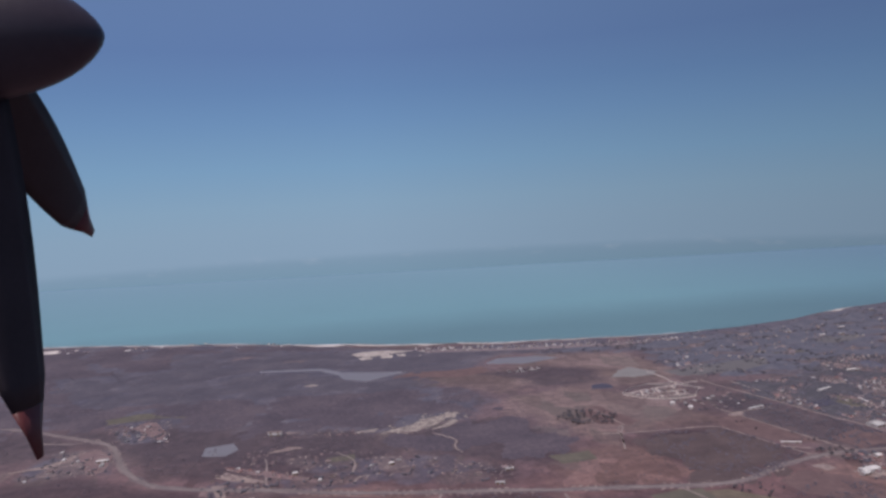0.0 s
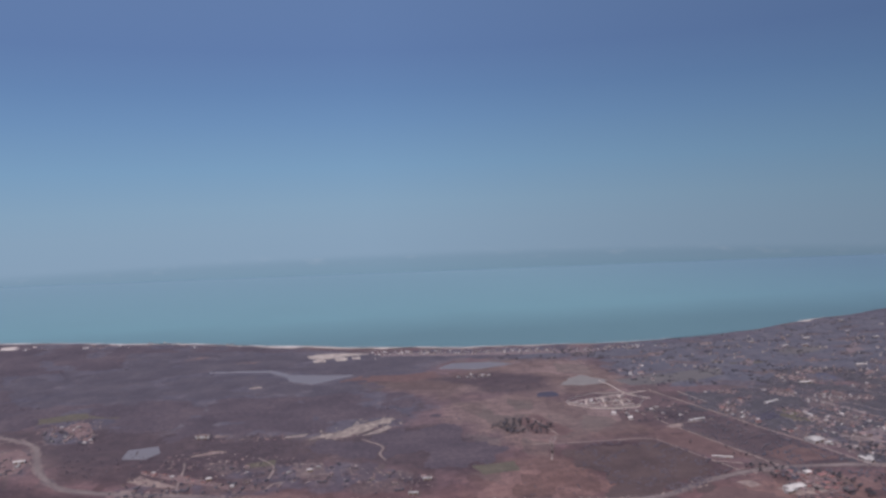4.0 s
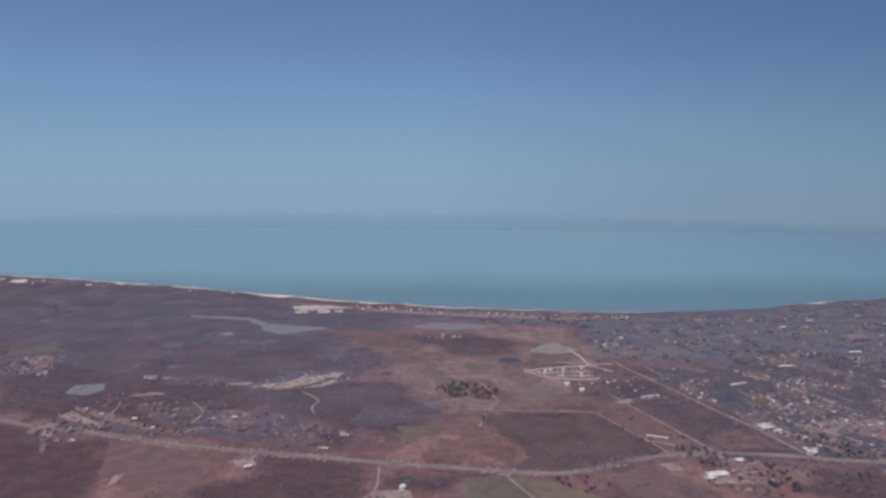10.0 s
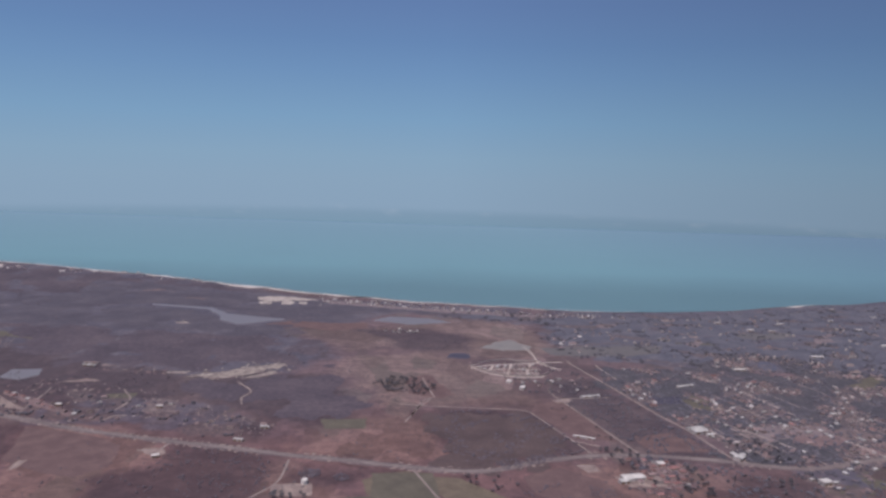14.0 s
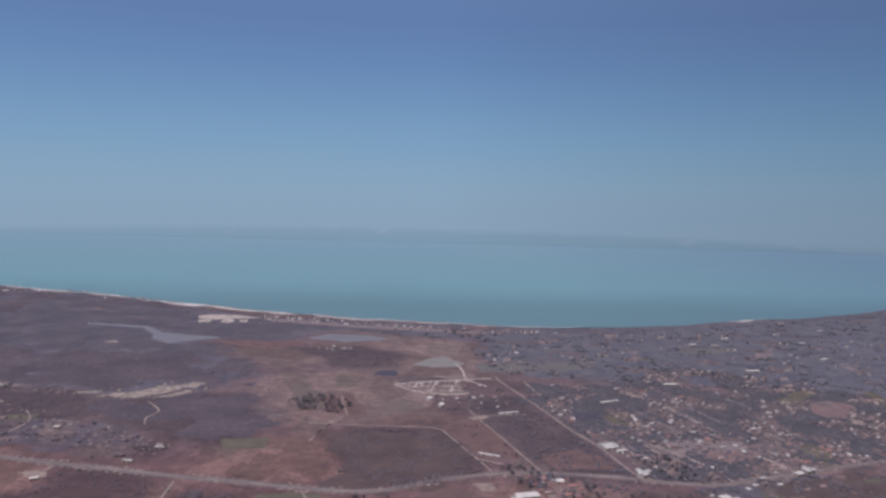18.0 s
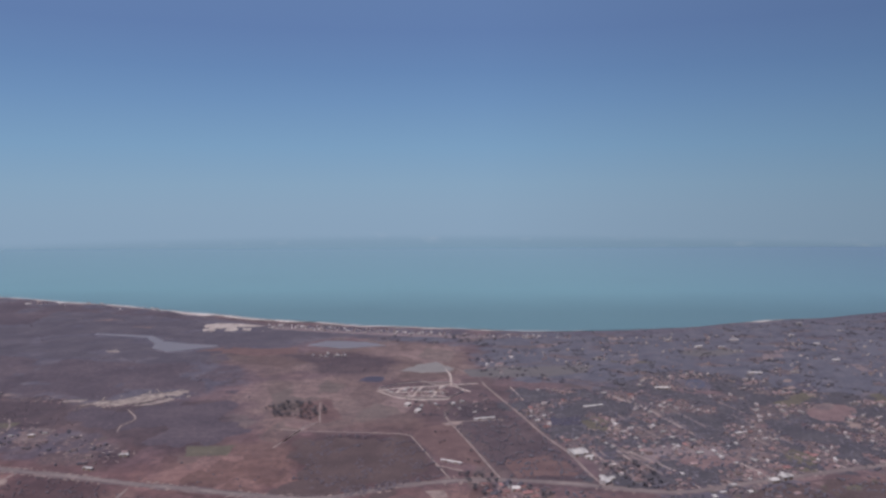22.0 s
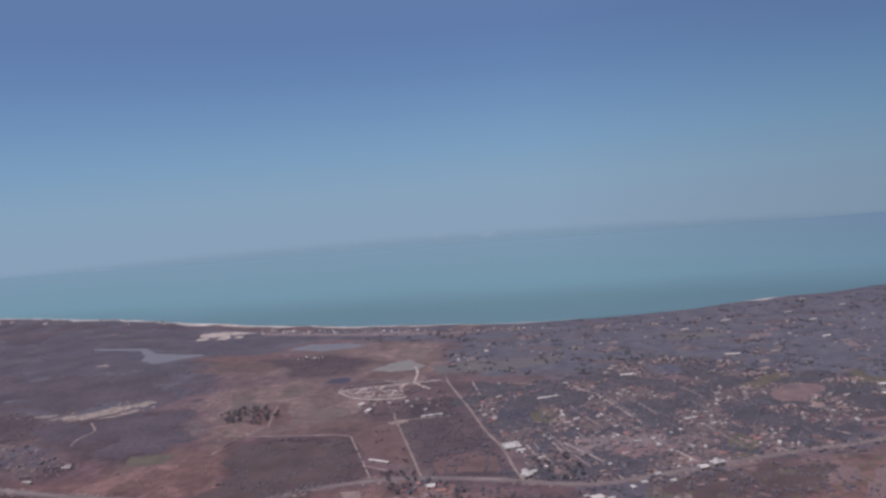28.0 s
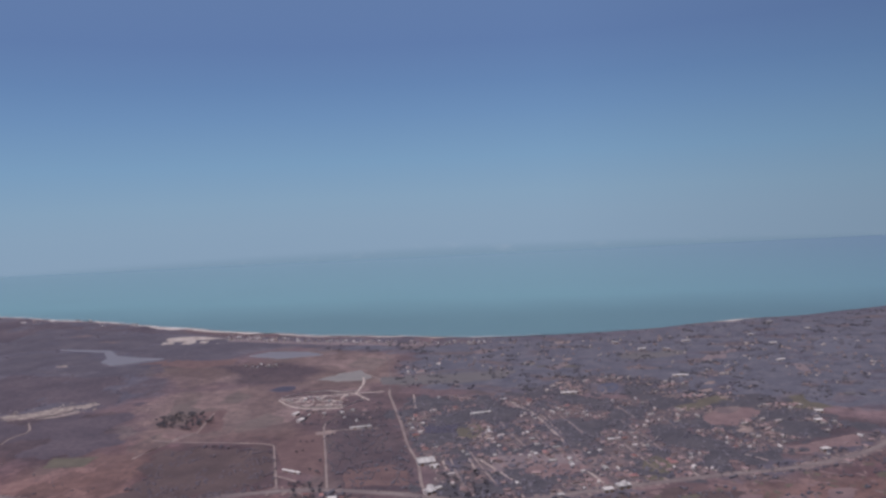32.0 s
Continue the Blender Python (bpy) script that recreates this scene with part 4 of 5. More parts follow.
far_houses("eastern_suburb", HAMLETS[0], 85, 9, "small pale houses of the eastern suburb", 0.0, 0.8, M_PLASTER)
far_houses("northern_suburb", HAMLETS[1], 24, 10, "small pale houses north of the village", 0.0, 0.85, M_PLASTER)
far_houses("coast_street_houses", [(949, 1650), (1075, 1736), (1020, 1943), (881, 1915)], 14, 5, "far houses along a straight street")
far_houses("lagoon_houses", [(476, 1885), (554, 1909), (594, 1878), (516, 1864)], 9, 6, "few white houses by the far lagoon")
far_houses("coast_houses", [(-1219, 2778), (-472, 2688), (-144, 2555), (-163, 2498), (-580, 2619), (-1218, 2726)], 24, 7, "few far houses behind the beach")


def shed(name, x, y, turn, w, d, h, strips, mat, label, category="shed"):
    """A long building with a low roof laid in sheets, a plinth and wide doors."""
    top = new(name)
    bm = bmesh.new()
    box(bm, -w / 2 + 0.3, w / 2 - 0.3, -d / 2 + 0.3, d / 2 - 0.3, 0, h)
    part("wall", bm, M_PLASTER, top)
    step = w / strips
    for k in range(strips):
        x0 = -w / 2 + k * step
        for sgn in (-1, 1):
            bm = bmesh.new()
            y1 = sgn * (d / 2 + 0.4)
            z0, z1 = h + d * 0.09, h - 0.05
            lift = 0.06 * (k % 2)
            vs = [bm.verts.new(p) for p in ((x0, 0, z0 + lift), (x0 + step, 0, z0 + lift), (x0 + step, y1, z1 + lift), (x0, y1, z1 + lift),
                                            (x0, 0, z0 + lift + 0.12), (x0 + step, 0, z0 + lift + 0.12), (x0 + step, y1, z1 + lift + 0.12), (x0, y1, z1 + lift + 0.12))]
            for f in ((0, 1, 2, 3), (7, 6, 5, 4), (0, 4, 5, 1), (1, 5, 6, 2), (2, 6, 7, 3), (3, 7, 4, 0)):
                bm.faces.new([vs[q] for q in f])
            bmesh.ops.recalc_face_normals(bm, faces=bm.faces)
            part("roof_sheet", bm, mat, top)
    for x0 in (-w * 0.25, w * 0.25):
        bm = bmesh.new()
        box(bm, x0 - 2, x0 + 2, -d / 2 + 0.1, -d / 2 + 0.4, 0, min(h - 0.4, 3.4))
        part("door", bm, M_DOOR, top)
    top.matrix_basis = pose(x, y, 0.1, 0, 0, turn)
    return tagged(top, label, category)


shed("warehouse", 1074, 1217, 18, 28, 24, 5, 8, M_TIN, "large warehouse with a pale sheet metal roof", "warehouse")
shed("warehouse_annex", 1090, 1200, 18, 14, 8, 3.5, 4, M_TIN, "low pale annex beside the warehouse", "shed")
shed("poultry_shed", 870, 1175, -22, 36, 4.0, 2.6, 10, M_BRIGHT, "long narrow white roofed farm shed", "farm shed")
shed("long_shed", 926, 1388, 17, 40, 7, 3, 8, M_TIN, "very long low shed with a pale roof", "farm shed")
shed("market_hall", 909, 1021, 12, 34, 15, 5, 8, M_BRIGHT, "white roofed hall in the roadside hamlet", "hall")
shed("hall_annex", 894, 1010, 12, 16, 10, 4, 4, M_TIN, "pale annex of the hall", "shed")
shed("workshop", 944, 1014, 100, 16, 10, 4, 4, M_DIRT, "plain workshop with a tan roof", "workshop")
shed("roadside_shop", 965, 1073, 10, 12, 10, 4.5, 4, M_BRIGHT, "bright white shop beside the road", "shop")
shed("white_depot", 1189, 1019, 20, 16, 12, 6, 5, M_BRIGHT, "bright white depot near the road", "depot")
shed("village_hall", 1140, 1467, 21, 42, 8, 4, 8, M_TIN, "long white village hall", "hall")
shed("school", 1309, 1600, 4, 34, 9, 4, 8, M_BRIGHT, "long white roofed school among trees", "school")
shed("ranch_house", 1552, 1729, 5, 34, 9, 4, 6, M_BRIGHT, "white ranch building among far trees", "ranch")
shed("roadside_depot", 1366, 1126, 22, 20, 12, 5, 5, M_TIN, "pale depot beside the main road", "depot")
shed("roadside_store", 1344, 1113, 22, 14, 10, 4.5, 4, M_BRIGHT, "white store beside the main road", "store")
shed("farm_barn", 341, 1186, 0, 15, 6, 3.5, 5, M_TIN, "pale barn north of the road", "barn")
shed("roadside_barn", 312, 1129, -10, 16, 6, 3.5, 5, M_TIN, "pale barn beside the main road", "barn")
shed("pond_barn", -100, 1525, -6, 32, 6, 3.5, 8, M_DIRT, "long tan barn near the farm pond", "barn")
shed("pond_barn", -97, 1509, -6, 28, 5, 3.5, 8, M_TIN, "long grey barn near the farm pond", "barn")
shed("west_barn", -427, 1442, 8, 22, 9, 4, 5, M_BRIGHT, "white barn in the western hamlet", "barn")
shed("small_farm", 208, 1060, 20, 11, 7, 3.5, 4, M_BRIGHT, "small white farm building in a pale yard", "farm")
shed("track_house", 776, 1468, 70, 14, 10, 4, 4, M_BRIGHT, "white house below the estate", "house")
shed("track_house", 799, 1429, 70, 16, 9, 4, 4, M_BRIGHT, "white house beside the paddock", "house")
shed("villa", 1098, 1101, 40, 16, 12, 5, 5, M_TIN, "pale roofed villa in its garden", "villa")
shed("eastern_house", 1742, 1467, 10, 14, 9, 4, 4, M_BRIGHT, "white house at the edge of the far wood", "house")
shed("eastern_house", 1723, 1414, 15, 14, 8, 4, 4, M_BRIGHT, "white house above the eastern bend", "house")
shed("eastern_house", 1683, 1273, 20, 13, 8, 4, 4, M_BRIGHT, "bright white house near the eastern road", "house")
shed("roadside_house", -38, 1267, 10, 10, 8, 4, 3, M_BRIGHT, "bright white house near the main road", "house")
shed("clearing_house", 137, 1271, 10, 10, 7, 4, 3, M_BRIGHT, "white house in a tan clearing", "house")
for x, y, w in ((1507, 2001, 20), (1631, 2085, 22), (1837, 2042, 18), (1798, 1859, 20), (1905, 2305, 16), (1969, 2190, 16), (1448, 2083, 16), (1808, 2136, 14), (1566, 1995, 16)):
    far_house = shed("country_house", x, y, (x * 7) % 40 - 10, w, 9, 4, 4, M_BRIGHT if w > 17 else M_TIN, "pale country house in the far wood", "house")
    far_house.location.z += relief(x, y)
shed("villa_lodge", 1109, 1114, 40, 10, 8, 4, 3, M_TIN, "small pale lodge beside the villa", "villa")


def tank(x, y, r, h):
    """A round white tank with a domed lid and a ladder."""
    top = new("storage_tank")
    bm = bmesh.new()
    ring = [[bm.verts.new((r * k * math.cos(a * math.tau / 28), r * k * math.sin(a * math.tau / 28), z)) for a in range(28)]
            for k, z in ((1.02, 0), (1, 0.3), (1, h))]
    for lo, hi in zip(ring, ring[1:]):
        for a in range(28):
            bm.faces.new((lo[a], lo[(a + 1) % 28], hi[(a + 1) % 28], hi[a]))
    part("shell", bm, M_BRIGHT, top)
    bm = bmesh.new()
    ring = [[bm.verts.new((r * 1.03 * math.cos(t) * math.cos(a * math.tau / 28), r * 1.03 * math.cos(t) * math.sin(a * math.tau / 28), h + r * 0.4 * math.sin(t))) for a in range(28)]
            for t in (0, 0.4, 0.8, 1.2, 1.5)]
    for lo, hi in zip(ring, ring[1:]):
        for a in range(28):
            bm.faces.new((lo[a], lo[(a + 1) % 28], hi[(a + 1) % 28], hi[a]))
    bm.faces.new(ring[-1])
    part("lid", bm, M_BRIGHT, top)
    bm = bmesh.new()
    for sx in (-0.3, 0.3):
        box(bm, sx - 0.05, sx + 0.05, -r - 0.35, -r - 0.25, 0, h)
    for k in range(int(h / 0.4)):
        box(bm, -0.3, 0.3, -r - 0.33, -r - 0.27, k * 0.4, k * 0.4 + 0.06)
    part("ladder", bm, M_TIN, top)
    top.matrix_basis = pose(x, y, 0.1)
    return tagged(top, "bright white round storage tank on a dirt yard", "tank")


tank(442, 983, 4.5, 6.0)

# ---- the walled estate ----
ESTATE = [(704, 1584), (738, 1618), (791, 1641), (818, 1630), (858, 1634), (887, 1567), (854, 1519), (780, 1514), (744, 1542)]
for a, b in zip(ESTATE, ESTATE[1:] + ESTATE[:1]):
    a, b = Vector(a), Vector(b)
    mid, span = (a + b) / 2, (b - a).length
    bm = bmesh.new()
    box(bm, -span / 2, span / 2, -0.25, 0.25, 0, 2.4)
    box(bm, -span / 2, span / 2, -0.35, 0.35, 2.4, 2.6)
    ob = part("estate_wall", bm, M_WALLWHITE, None)
    ob.matrix_basis = pose(mid.x, mid.y, 0.05, 0, 0, math.degrees(math.atan2(b.y - a.y, b.x - a.x)))
    tagged(ob, "whitewashed boundary wall of the housing estate", "wall", kind="structure")
for pts in ([(704, 1572), (737, 1534), (782, 1510), (849, 1511), (856, 1529)], [(708, 1577), (761, 1596), (856, 1619)], [(742, 1553), (754, 1590)], [(779, 1523), (795, 1602)],
            [(818, 1516), (839, 1611)], [(858, 1617), (854, 1702), (840, 1759)], [(858, 1617), (901, 1568)], [(739, 1557), (854, 1571)], [(754, 1535), (850, 1539)], [(863, 1622), (917, 1633)]):
    ribbon("estate_street", pts, 4.2, M_PALE, 0.32, "pale unpaved street of the housing estate", "street", 0.4)
settle([(719, 1571), (762, 1590), (847, 1610), (858, 1561), (846, 1519), (774, 1518)], 30, (2, 0, 3, 0, 4), 10, (28, 118), "small new house of the walled estate", "estate houses")
settle([(776, 1489), (852, 1486), (945, 1520), (931, 1417), (866, 1401)], 14, (3, 1, 3, 0, 3), 20, (20, 110), "house south of the walled estate", "estate houses")

# dirt lots
patch("dirt_lot", [(397, 978), (452, 984), (457, 948), (405, 943)], M_DIRT, 0.24, "pale dirt yard round the tank", "dirt yard", 3, 8)
PLOTS = [CLAY, GRASS, YARD,
         [(1350, 1689), (1433, 1684), (1430, 1589), (1350, 1598)], [(1048, 1357), (1044, 1403), (1101, 1418), (1115, 1364)]]


def plot(ring, mat, label, wob, step):
    """A small bare or grassy plot, laid a little over its neighbours."""
    lift = relief(*ring[0]) + 1.0 if ring[0][1] > 2200 else 0.0
    patch("dirt_lot", ring, mat, 0.28 + 0.012 * len(label) % 0.12 + abs(ring[0][0]) * 1e-5 + lift, label, "plot", wob, step)
    PLOTS.append(ring)


plot([(-197, 1207), (-207, 1260), (-192, 1255), (-173, 1196)], M_RED, "pinkish dirt lot below the main road", 5, 7)
plot([(-167, 1194), (-184, 1253), (-161, 1248), (-146, 1187)], M_DIRT, "pale dirt lot below the main road", 5, 7)
plot([(-161, 1184), (-144, 1182), (-124, 1118), (-133, 1125)], M_SHOULDER, "dusty tail of the pale lot", 5, 7)
plot([(-181, 1289), (-168, 1315), (-119, 1273), (-90, 1248), (-99, 1244), (-142, 1262)], M_DIRT, "pale strip of yards along the main road", 5, 7)
plot([(-175, 1343), (-92, 1301), (0, 1234), (3, 1216), (-91, 1271), (-166, 1323)], M_RED, "red earth between the roadside houses", 5, 7)
plot([(22, 1002), (20, 1036), (32, 1039), (32, 1012)], M_DIRT, "pale worn spot in the brown field", 5, 7)
plot([(180, 1088), (194, 1091), (211, 1087), (219, 1071), (203, 1065), (190, 1075)], M_DIRT, "pale farm yard at the end of a track", 5, 7)
plot([(-99, 1405), (-48, 1425), (-33, 1413), (-82, 1398)], M_DIRT, "pale bare strip beside the pond barns", 5, 7)
plot([(69, 1477), (90, 1488), (119, 1489), (115, 1474)], M_DUNE, "sandy spot west of the pit", 5, 7)
plot([(-77, 1526), (-41, 1524), (-43, 1510), (-71, 1508)], M_SHOULDER, "dusty yard beside the long barn", 5, 7)
plot([(14, 1336), (69, 1347), (71, 1316), (20, 1314)], M_GREEN, "faded olive patch in the scrub", 5, 7)
plot([(105, 1320), (159, 1307), (172, 1248), (115, 1247)], M_SHOULDER, "tan clearing with a white house", 5, 7)
plot([(-431, 1661), (-406, 1712), (-379, 1678), (-328, 1553), (-350, 1558)], M_RED, "rosy ground between hamlet houses", 5, 7)
plot([(-569, 1688), (-532, 1747), (-448, 1781), (-333, 1772), (-289, 1706), (-398, 1730), (-486, 1712)], M_GREEN, "pale grass belt before the woodland", 5, 7)
plot([(-490, 1495), (-467, 1532), (-417, 1477), (-407, 1385), (-430, 1365)], M_RED, "rosy yards of the western hamlet", 5, 7)
patch("dirt_lot", [(834, 1067), (863, 1069), (870, 1046), (849, 1041)], M_DIRT, 0.24, "pale gravel lay-by", "dirt yard", 3, 8)
patch("dirt_lot", [(884, 1029), (931, 1038), (954, 1001), (902, 997)], M_DIRT, 0.22, "pale yard of the hall", "dirt yard", 5, 8)
patch("dirt_lot", [(-250, 1744), (-228, 1731), (-193, 1659), (-212, 1675)], M_DUNE, 0.3, "hooked strip of pale sand in the scrub", "sand", 6, 8)
patch("dirt_lot", [(-64, 1925), (-37, 1933), (-21, 1917), (-47, 1912)], M_DUNE, 0.3, "small pale sand clearing", "sand", 5, 8)
patch("dirt_lot", [(848, 1363), (881, 1376), (886, 1357), (856, 1349)], M_DIRT, 0.24, "pale yard at the end of a track", "dirt yard", 4, 8)
patch("dirt_lot", [(1088, 1355), (1167, 1348), (1168, 1334), (1094, 1332)], M_DIRT, 0.24, "bare pale plot in the village", "dirt yard", 5, 8)
patch("dirt_lot", [(1179, 1380), (1233, 1397), (1240, 1378), (1184, 1366)], M_RED, 0.26, "reddish bare plot in the village", "dirt yard", 4, 8)
patch("dirt_lot", [(1241, 1225), (1309, 1233), (1329, 1191), (1257, 1179)], M_RED, 0.24, "reddish building ground in the village", "dirt yard", 9, 8)
plot([(1717, 2129), (1742, 2145), (1771, 2138), (1768, 2123)], M_DIRT, "pale strip in the far wood", 7, 6)
plot([(1554, 1992), (1562, 2006), (1588, 2002), (1585, 1990)], M_SHOULDER, "tan strip in the far wood", 7, 6)
plot([(1943, 2129), (1953, 2147), (1978, 2141), (1974, 2126)], M_DIRT, "pale strip behind the headland", 7, 6)
plot([(1627, 1872), (1652, 1925), (1696, 1930), (1687, 1891)], M_HEATH, "rosy clearing in the far wood", 7, 6)
plot([(1811, 1764), (1815, 1830), (1836, 1828), (1831, 1765)], M_HEATH, "rosy lane in the far wood", 7, 6)
plot([(1583, 1662), (1595, 1688), (1613, 1686), (1605, 1663)], M_DIRT, "pale yard in the far wood", 7, 6)
plot([(1837, 2012), (1848, 2024), (1882, 1962), (1869, 1955)], M_DIRT, "pale lane by the far lagoon", 7, 6)
plot([(1432, 1806), (1458, 1827), (1520, 1809), (1486, 1792)], M_SHOULDER, "tan clearing in the far wood", 7, 6)
plot([(1235, 1837), (1279, 1856), (1360, 1833), (1299, 1822)], M_GREEN, "olive clearing in the far wood", 7, 6)
plot([(1286, 2112), (1336, 2128), (1326, 2100), (1278, 2092)], M_DIRT, "pale yard near the far shore", 6, 6)
plot([(1213, 1881), (1242, 1905), (1244, 1872), (1230, 1854), (1209, 1862)], M_SILT, "grey bare clearing in the far wood", 5, 6)
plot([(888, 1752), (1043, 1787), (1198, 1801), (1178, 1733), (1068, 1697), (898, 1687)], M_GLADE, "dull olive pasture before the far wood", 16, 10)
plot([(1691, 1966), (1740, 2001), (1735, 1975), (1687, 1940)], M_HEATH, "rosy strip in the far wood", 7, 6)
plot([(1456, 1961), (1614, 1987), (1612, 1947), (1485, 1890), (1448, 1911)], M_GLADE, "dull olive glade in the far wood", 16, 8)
plot([(1300, 1916), (1328, 1921), (1326, 1897), (1302, 1897)], M_DIRT, "pale yard in a far glade", 6, 6)
plot([(1258, 1836), (1308, 1871), (1322, 1850), (1275, 1788)], M_HEATH, "rosy bare ground in the far wood", 8, 6)
plot([(174, 1930), (236, 1979), (346, 1951), (439, 1979), (446, 1912), (364, 1867), (287, 1910), (229, 1889)], M_FIELD, "rosy bare heath behind the lagoon", 14, 8)
plot([(592, 914), (612, 922), (636, 918), (642, 898), (624, 884), (600, 890)], M_RED, "rosy dusty yard of the farm compound", 7, 6)
plot([(1568, 1616), (1595, 1629), (1592, 1602), (1566, 1589)], M_DIRT, "pale lot behind the clay field", 5, 6)
plot([(1729, 1568), (1775, 1501), (1740, 1476), (1704, 1490)], M_GREEN, "olive rough grass by the suburb", 8, 6)
plot([(1561, 1099), (1604, 1107), (1586, 1056), (1549, 1061)], M_RED, "red bare field on the near side of the road", 7, 6)
plot([(1418, 1098), (1470, 1106), (1495, 1089), (1483, 1063), (1413, 1069)], M_GREEN, "dark green grass on the near side of the road", 7, 6)
plot([(1635, 1125), (1665, 1130), (1646, 1088), (1624, 1094)], M_RED, "red earth below the eastern bend", 7, 6)
plot([(1099, 1383), (1137, 1416), (1155, 1378), (1142, 1328), (1108, 1339)], M_GREEN, "olive meadow inside the village", 7, 6)
plot([(957, 1186), (1023, 1207), (1056, 1179), (1058, 1130), (973, 1118)], M_FIELD, "brown fallow beside the village street", 8, 6)
plot(PINK, M_HEATH, "rosy trampled ground in the middle of the village", 12, 6)
plot([(1378, 1137), (1417, 1150), (1420, 1127), (1379, 1117)], M_RED, "red earth plot beside the main road", 7, 6)
plot([(1443, 1188), (1470, 1190), (1468, 1151), (1440, 1157)], M_RED, "red earth yard beside a short street", 7, 6)
plot([(1318, 1154), (1346, 1164), (1346, 1138), (1314, 1133)], M_RED, "red earth yard behind the depot", 7, 6)
plot([(1363, 1182), (1390, 1180), (1382, 1162), (1359, 1168)], M_RED, "small red building plot", 7, 6)
plot([(1401, 1220), (1431, 1253), (1451, 1208), (1433, 1177), (1404, 1183)], M_GREEN, "olive grass plot in the village", 7, 6)
plot([(1403, 1167), (1435, 1170), (1430, 1152), (1403, 1153)], M_GREEN, "olive strip by the main road", 7, 6)
plot([(1314, 1241), (1364, 1256), (1394, 1213), (1363, 1191), (1318, 1202)], M_SHOULDER, "dark fallow block in the village", 7, 6)
plot([(1213, 1177), (1250, 1213), (1319, 1210), (1317, 1186), (1248, 1149)], M_RED, "rosy bare ground between village houses", 7, 6)
plot([(1691, 1293), (1734, 1343), (1763, 1349), (1744, 1295), (1709, 1280)], M_RED, "rosy compound near the eastern bend", 7, 6)
plot([(1491, 1098), (1547, 1110), (1536, 1066), (1482, 1055)], M_RED, "pinkish plot on the near side of the road", 7, 6)
plot([(1537, 1060), (1567, 1073), (1530, 990), (1511, 991)], M_RED, "reddish field on the near side of the road", 7, 6)
plot([(1253, 1041), (1287, 1047), (1284, 1007), (1251, 1007)], M_GREEN, "olive lot on the near side of the road", 7, 6)
plot([(1290, 1032), (1307, 1037), (1307, 1003), (1287, 1003)], M_DIRT, "tan lot on the near side of the road", 7, 6)
plot([(1188, 1036), (1202, 1037), (1199, 1013), (1186, 1014)], M_DIRT, "tan yard before the depot", 7, 6)
patch("dirt_lot", [(941, 1091), (998, 1086), (996, 1029), (969, 992), (949, 1020)], M_RED, 0.2, "red earth between hamlet roofs", "dirt yard", 8, 8)
patch("dirt_lot", [(-601, 1427), (-534, 1453), (-489, 1519), (-480, 1510), (-522, 1435)], M_DIRT, 0.26, "pale diagonal dirt road of the western hamlet", "dirt yard", 4, 8)
patch("dirt_lot", [(-465, 1387), (-417, 1477), (-435, 1519), (-512, 1470), (-543, 1389)], M_SHOULDER, 0.2, "dusty ground of the western hamlet", "dirt yard", 10, 8)
patch("dirt_lot", [(1046, 2129), (1143, 2153), (1146, 2136), (1051, 2115)], M_SHOULDER, 0.6, "long bare strip near the shore", "bare ground", 6, 10)
patch("dirt_lot", [(1077, 2003), (1148, 2052), (1167, 2033), (1092, 1983)], M_HEATH, 0.4, "bare reddish strip in the far woods", "bare ground", 8, 10)
patch("dirt_lot", [(1582, 1276), (1658, 1300), (1758, 1351), (1752, 1315), (1652, 1260)], M_RED, 0.22, "red verge beside the eastern road", "bare ground", 8, 10)

# ---- trees ----
def crowns(name, spots, mat, label, category, seed):
    """Many uneven crowns as one mesh: squat, dented twenty-sided clumps, two or three to a tree."""
    g = np.random.RandomState(seed)
    phi = (1 + 5 ** 0.5) / 2
    ico = np.array([(-1, phi, 0), (1, phi, 0), (-1, -phi, 0), (1, -phi, 0), (0, -1, phi), (0, 1, phi), (0, -1, -phi), (0, 1, -phi), (phi, 0, -1), (phi, 0, 1), (-phi, 0, -1), (-phi, 0, 1)])
    ico /= np.linalg.norm(ico[0])
    tri = np.array([(0, 11, 5), (0, 5, 1), (0, 1, 7), (0, 7, 10), (0, 10, 11), (1, 5, 9), (5, 11, 4), (11, 10, 2), (10, 7, 6), (7, 1, 8),
                    (3, 9, 4), (3, 4, 2), (3, 2, 6), (3, 6, 8), (3, 8, 9), (4, 9, 5), (2, 4, 11), (6, 2, 10), (8, 6, 7), (9, 8, 1)])
    n = len(spots)
    sp = np.asarray(spots, float)
    k = g.uniform(0.65, 1.25, (n, 12, 1))
    turn = g.uniform(0, 6.28, n)
    c, s = np.cos(turn), np.sin(turn)
    v = ico[None] * k
    v = np.stack([v[..., 0] * c[:, None] - v[..., 1] * s[:, None], v[..., 0] * s[:, None] + v[..., 1] * c[:, None], v[..., 2]], -1)
    r = sp[:, 2][:, None, None]
    v = v * r * np.array((1.1, 1.1, 0.5))
    v[..., 0] += sp[:, 0][:, None]
    v[..., 1] += sp[:, 1][:, None]
    v[..., 2] += sp[:, 3][:, None]
    me = bpy.data.meshes.new(name)
    verts = v.reshape(-1, 3)
    faces = (tri[None] + 12 * np.arange(n)[:, None, None]).reshape(-1, 3)
    me.vertices.add(len(verts))
    me.vertices.foreach_set("co", verts.ravel())
    me.loops.add(faces.size)
    me.loops.foreach_set("vertex_index", faces.ravel())
    me.polygons.add(len(faces))
    me.polygons.foreach_set("loop_start", np.arange(0, faces.size, 3))
    me.update(calc_edges=True)
    me.materials.append(mat)
    return tagged(new(name, me), label, category, kind="stuff")


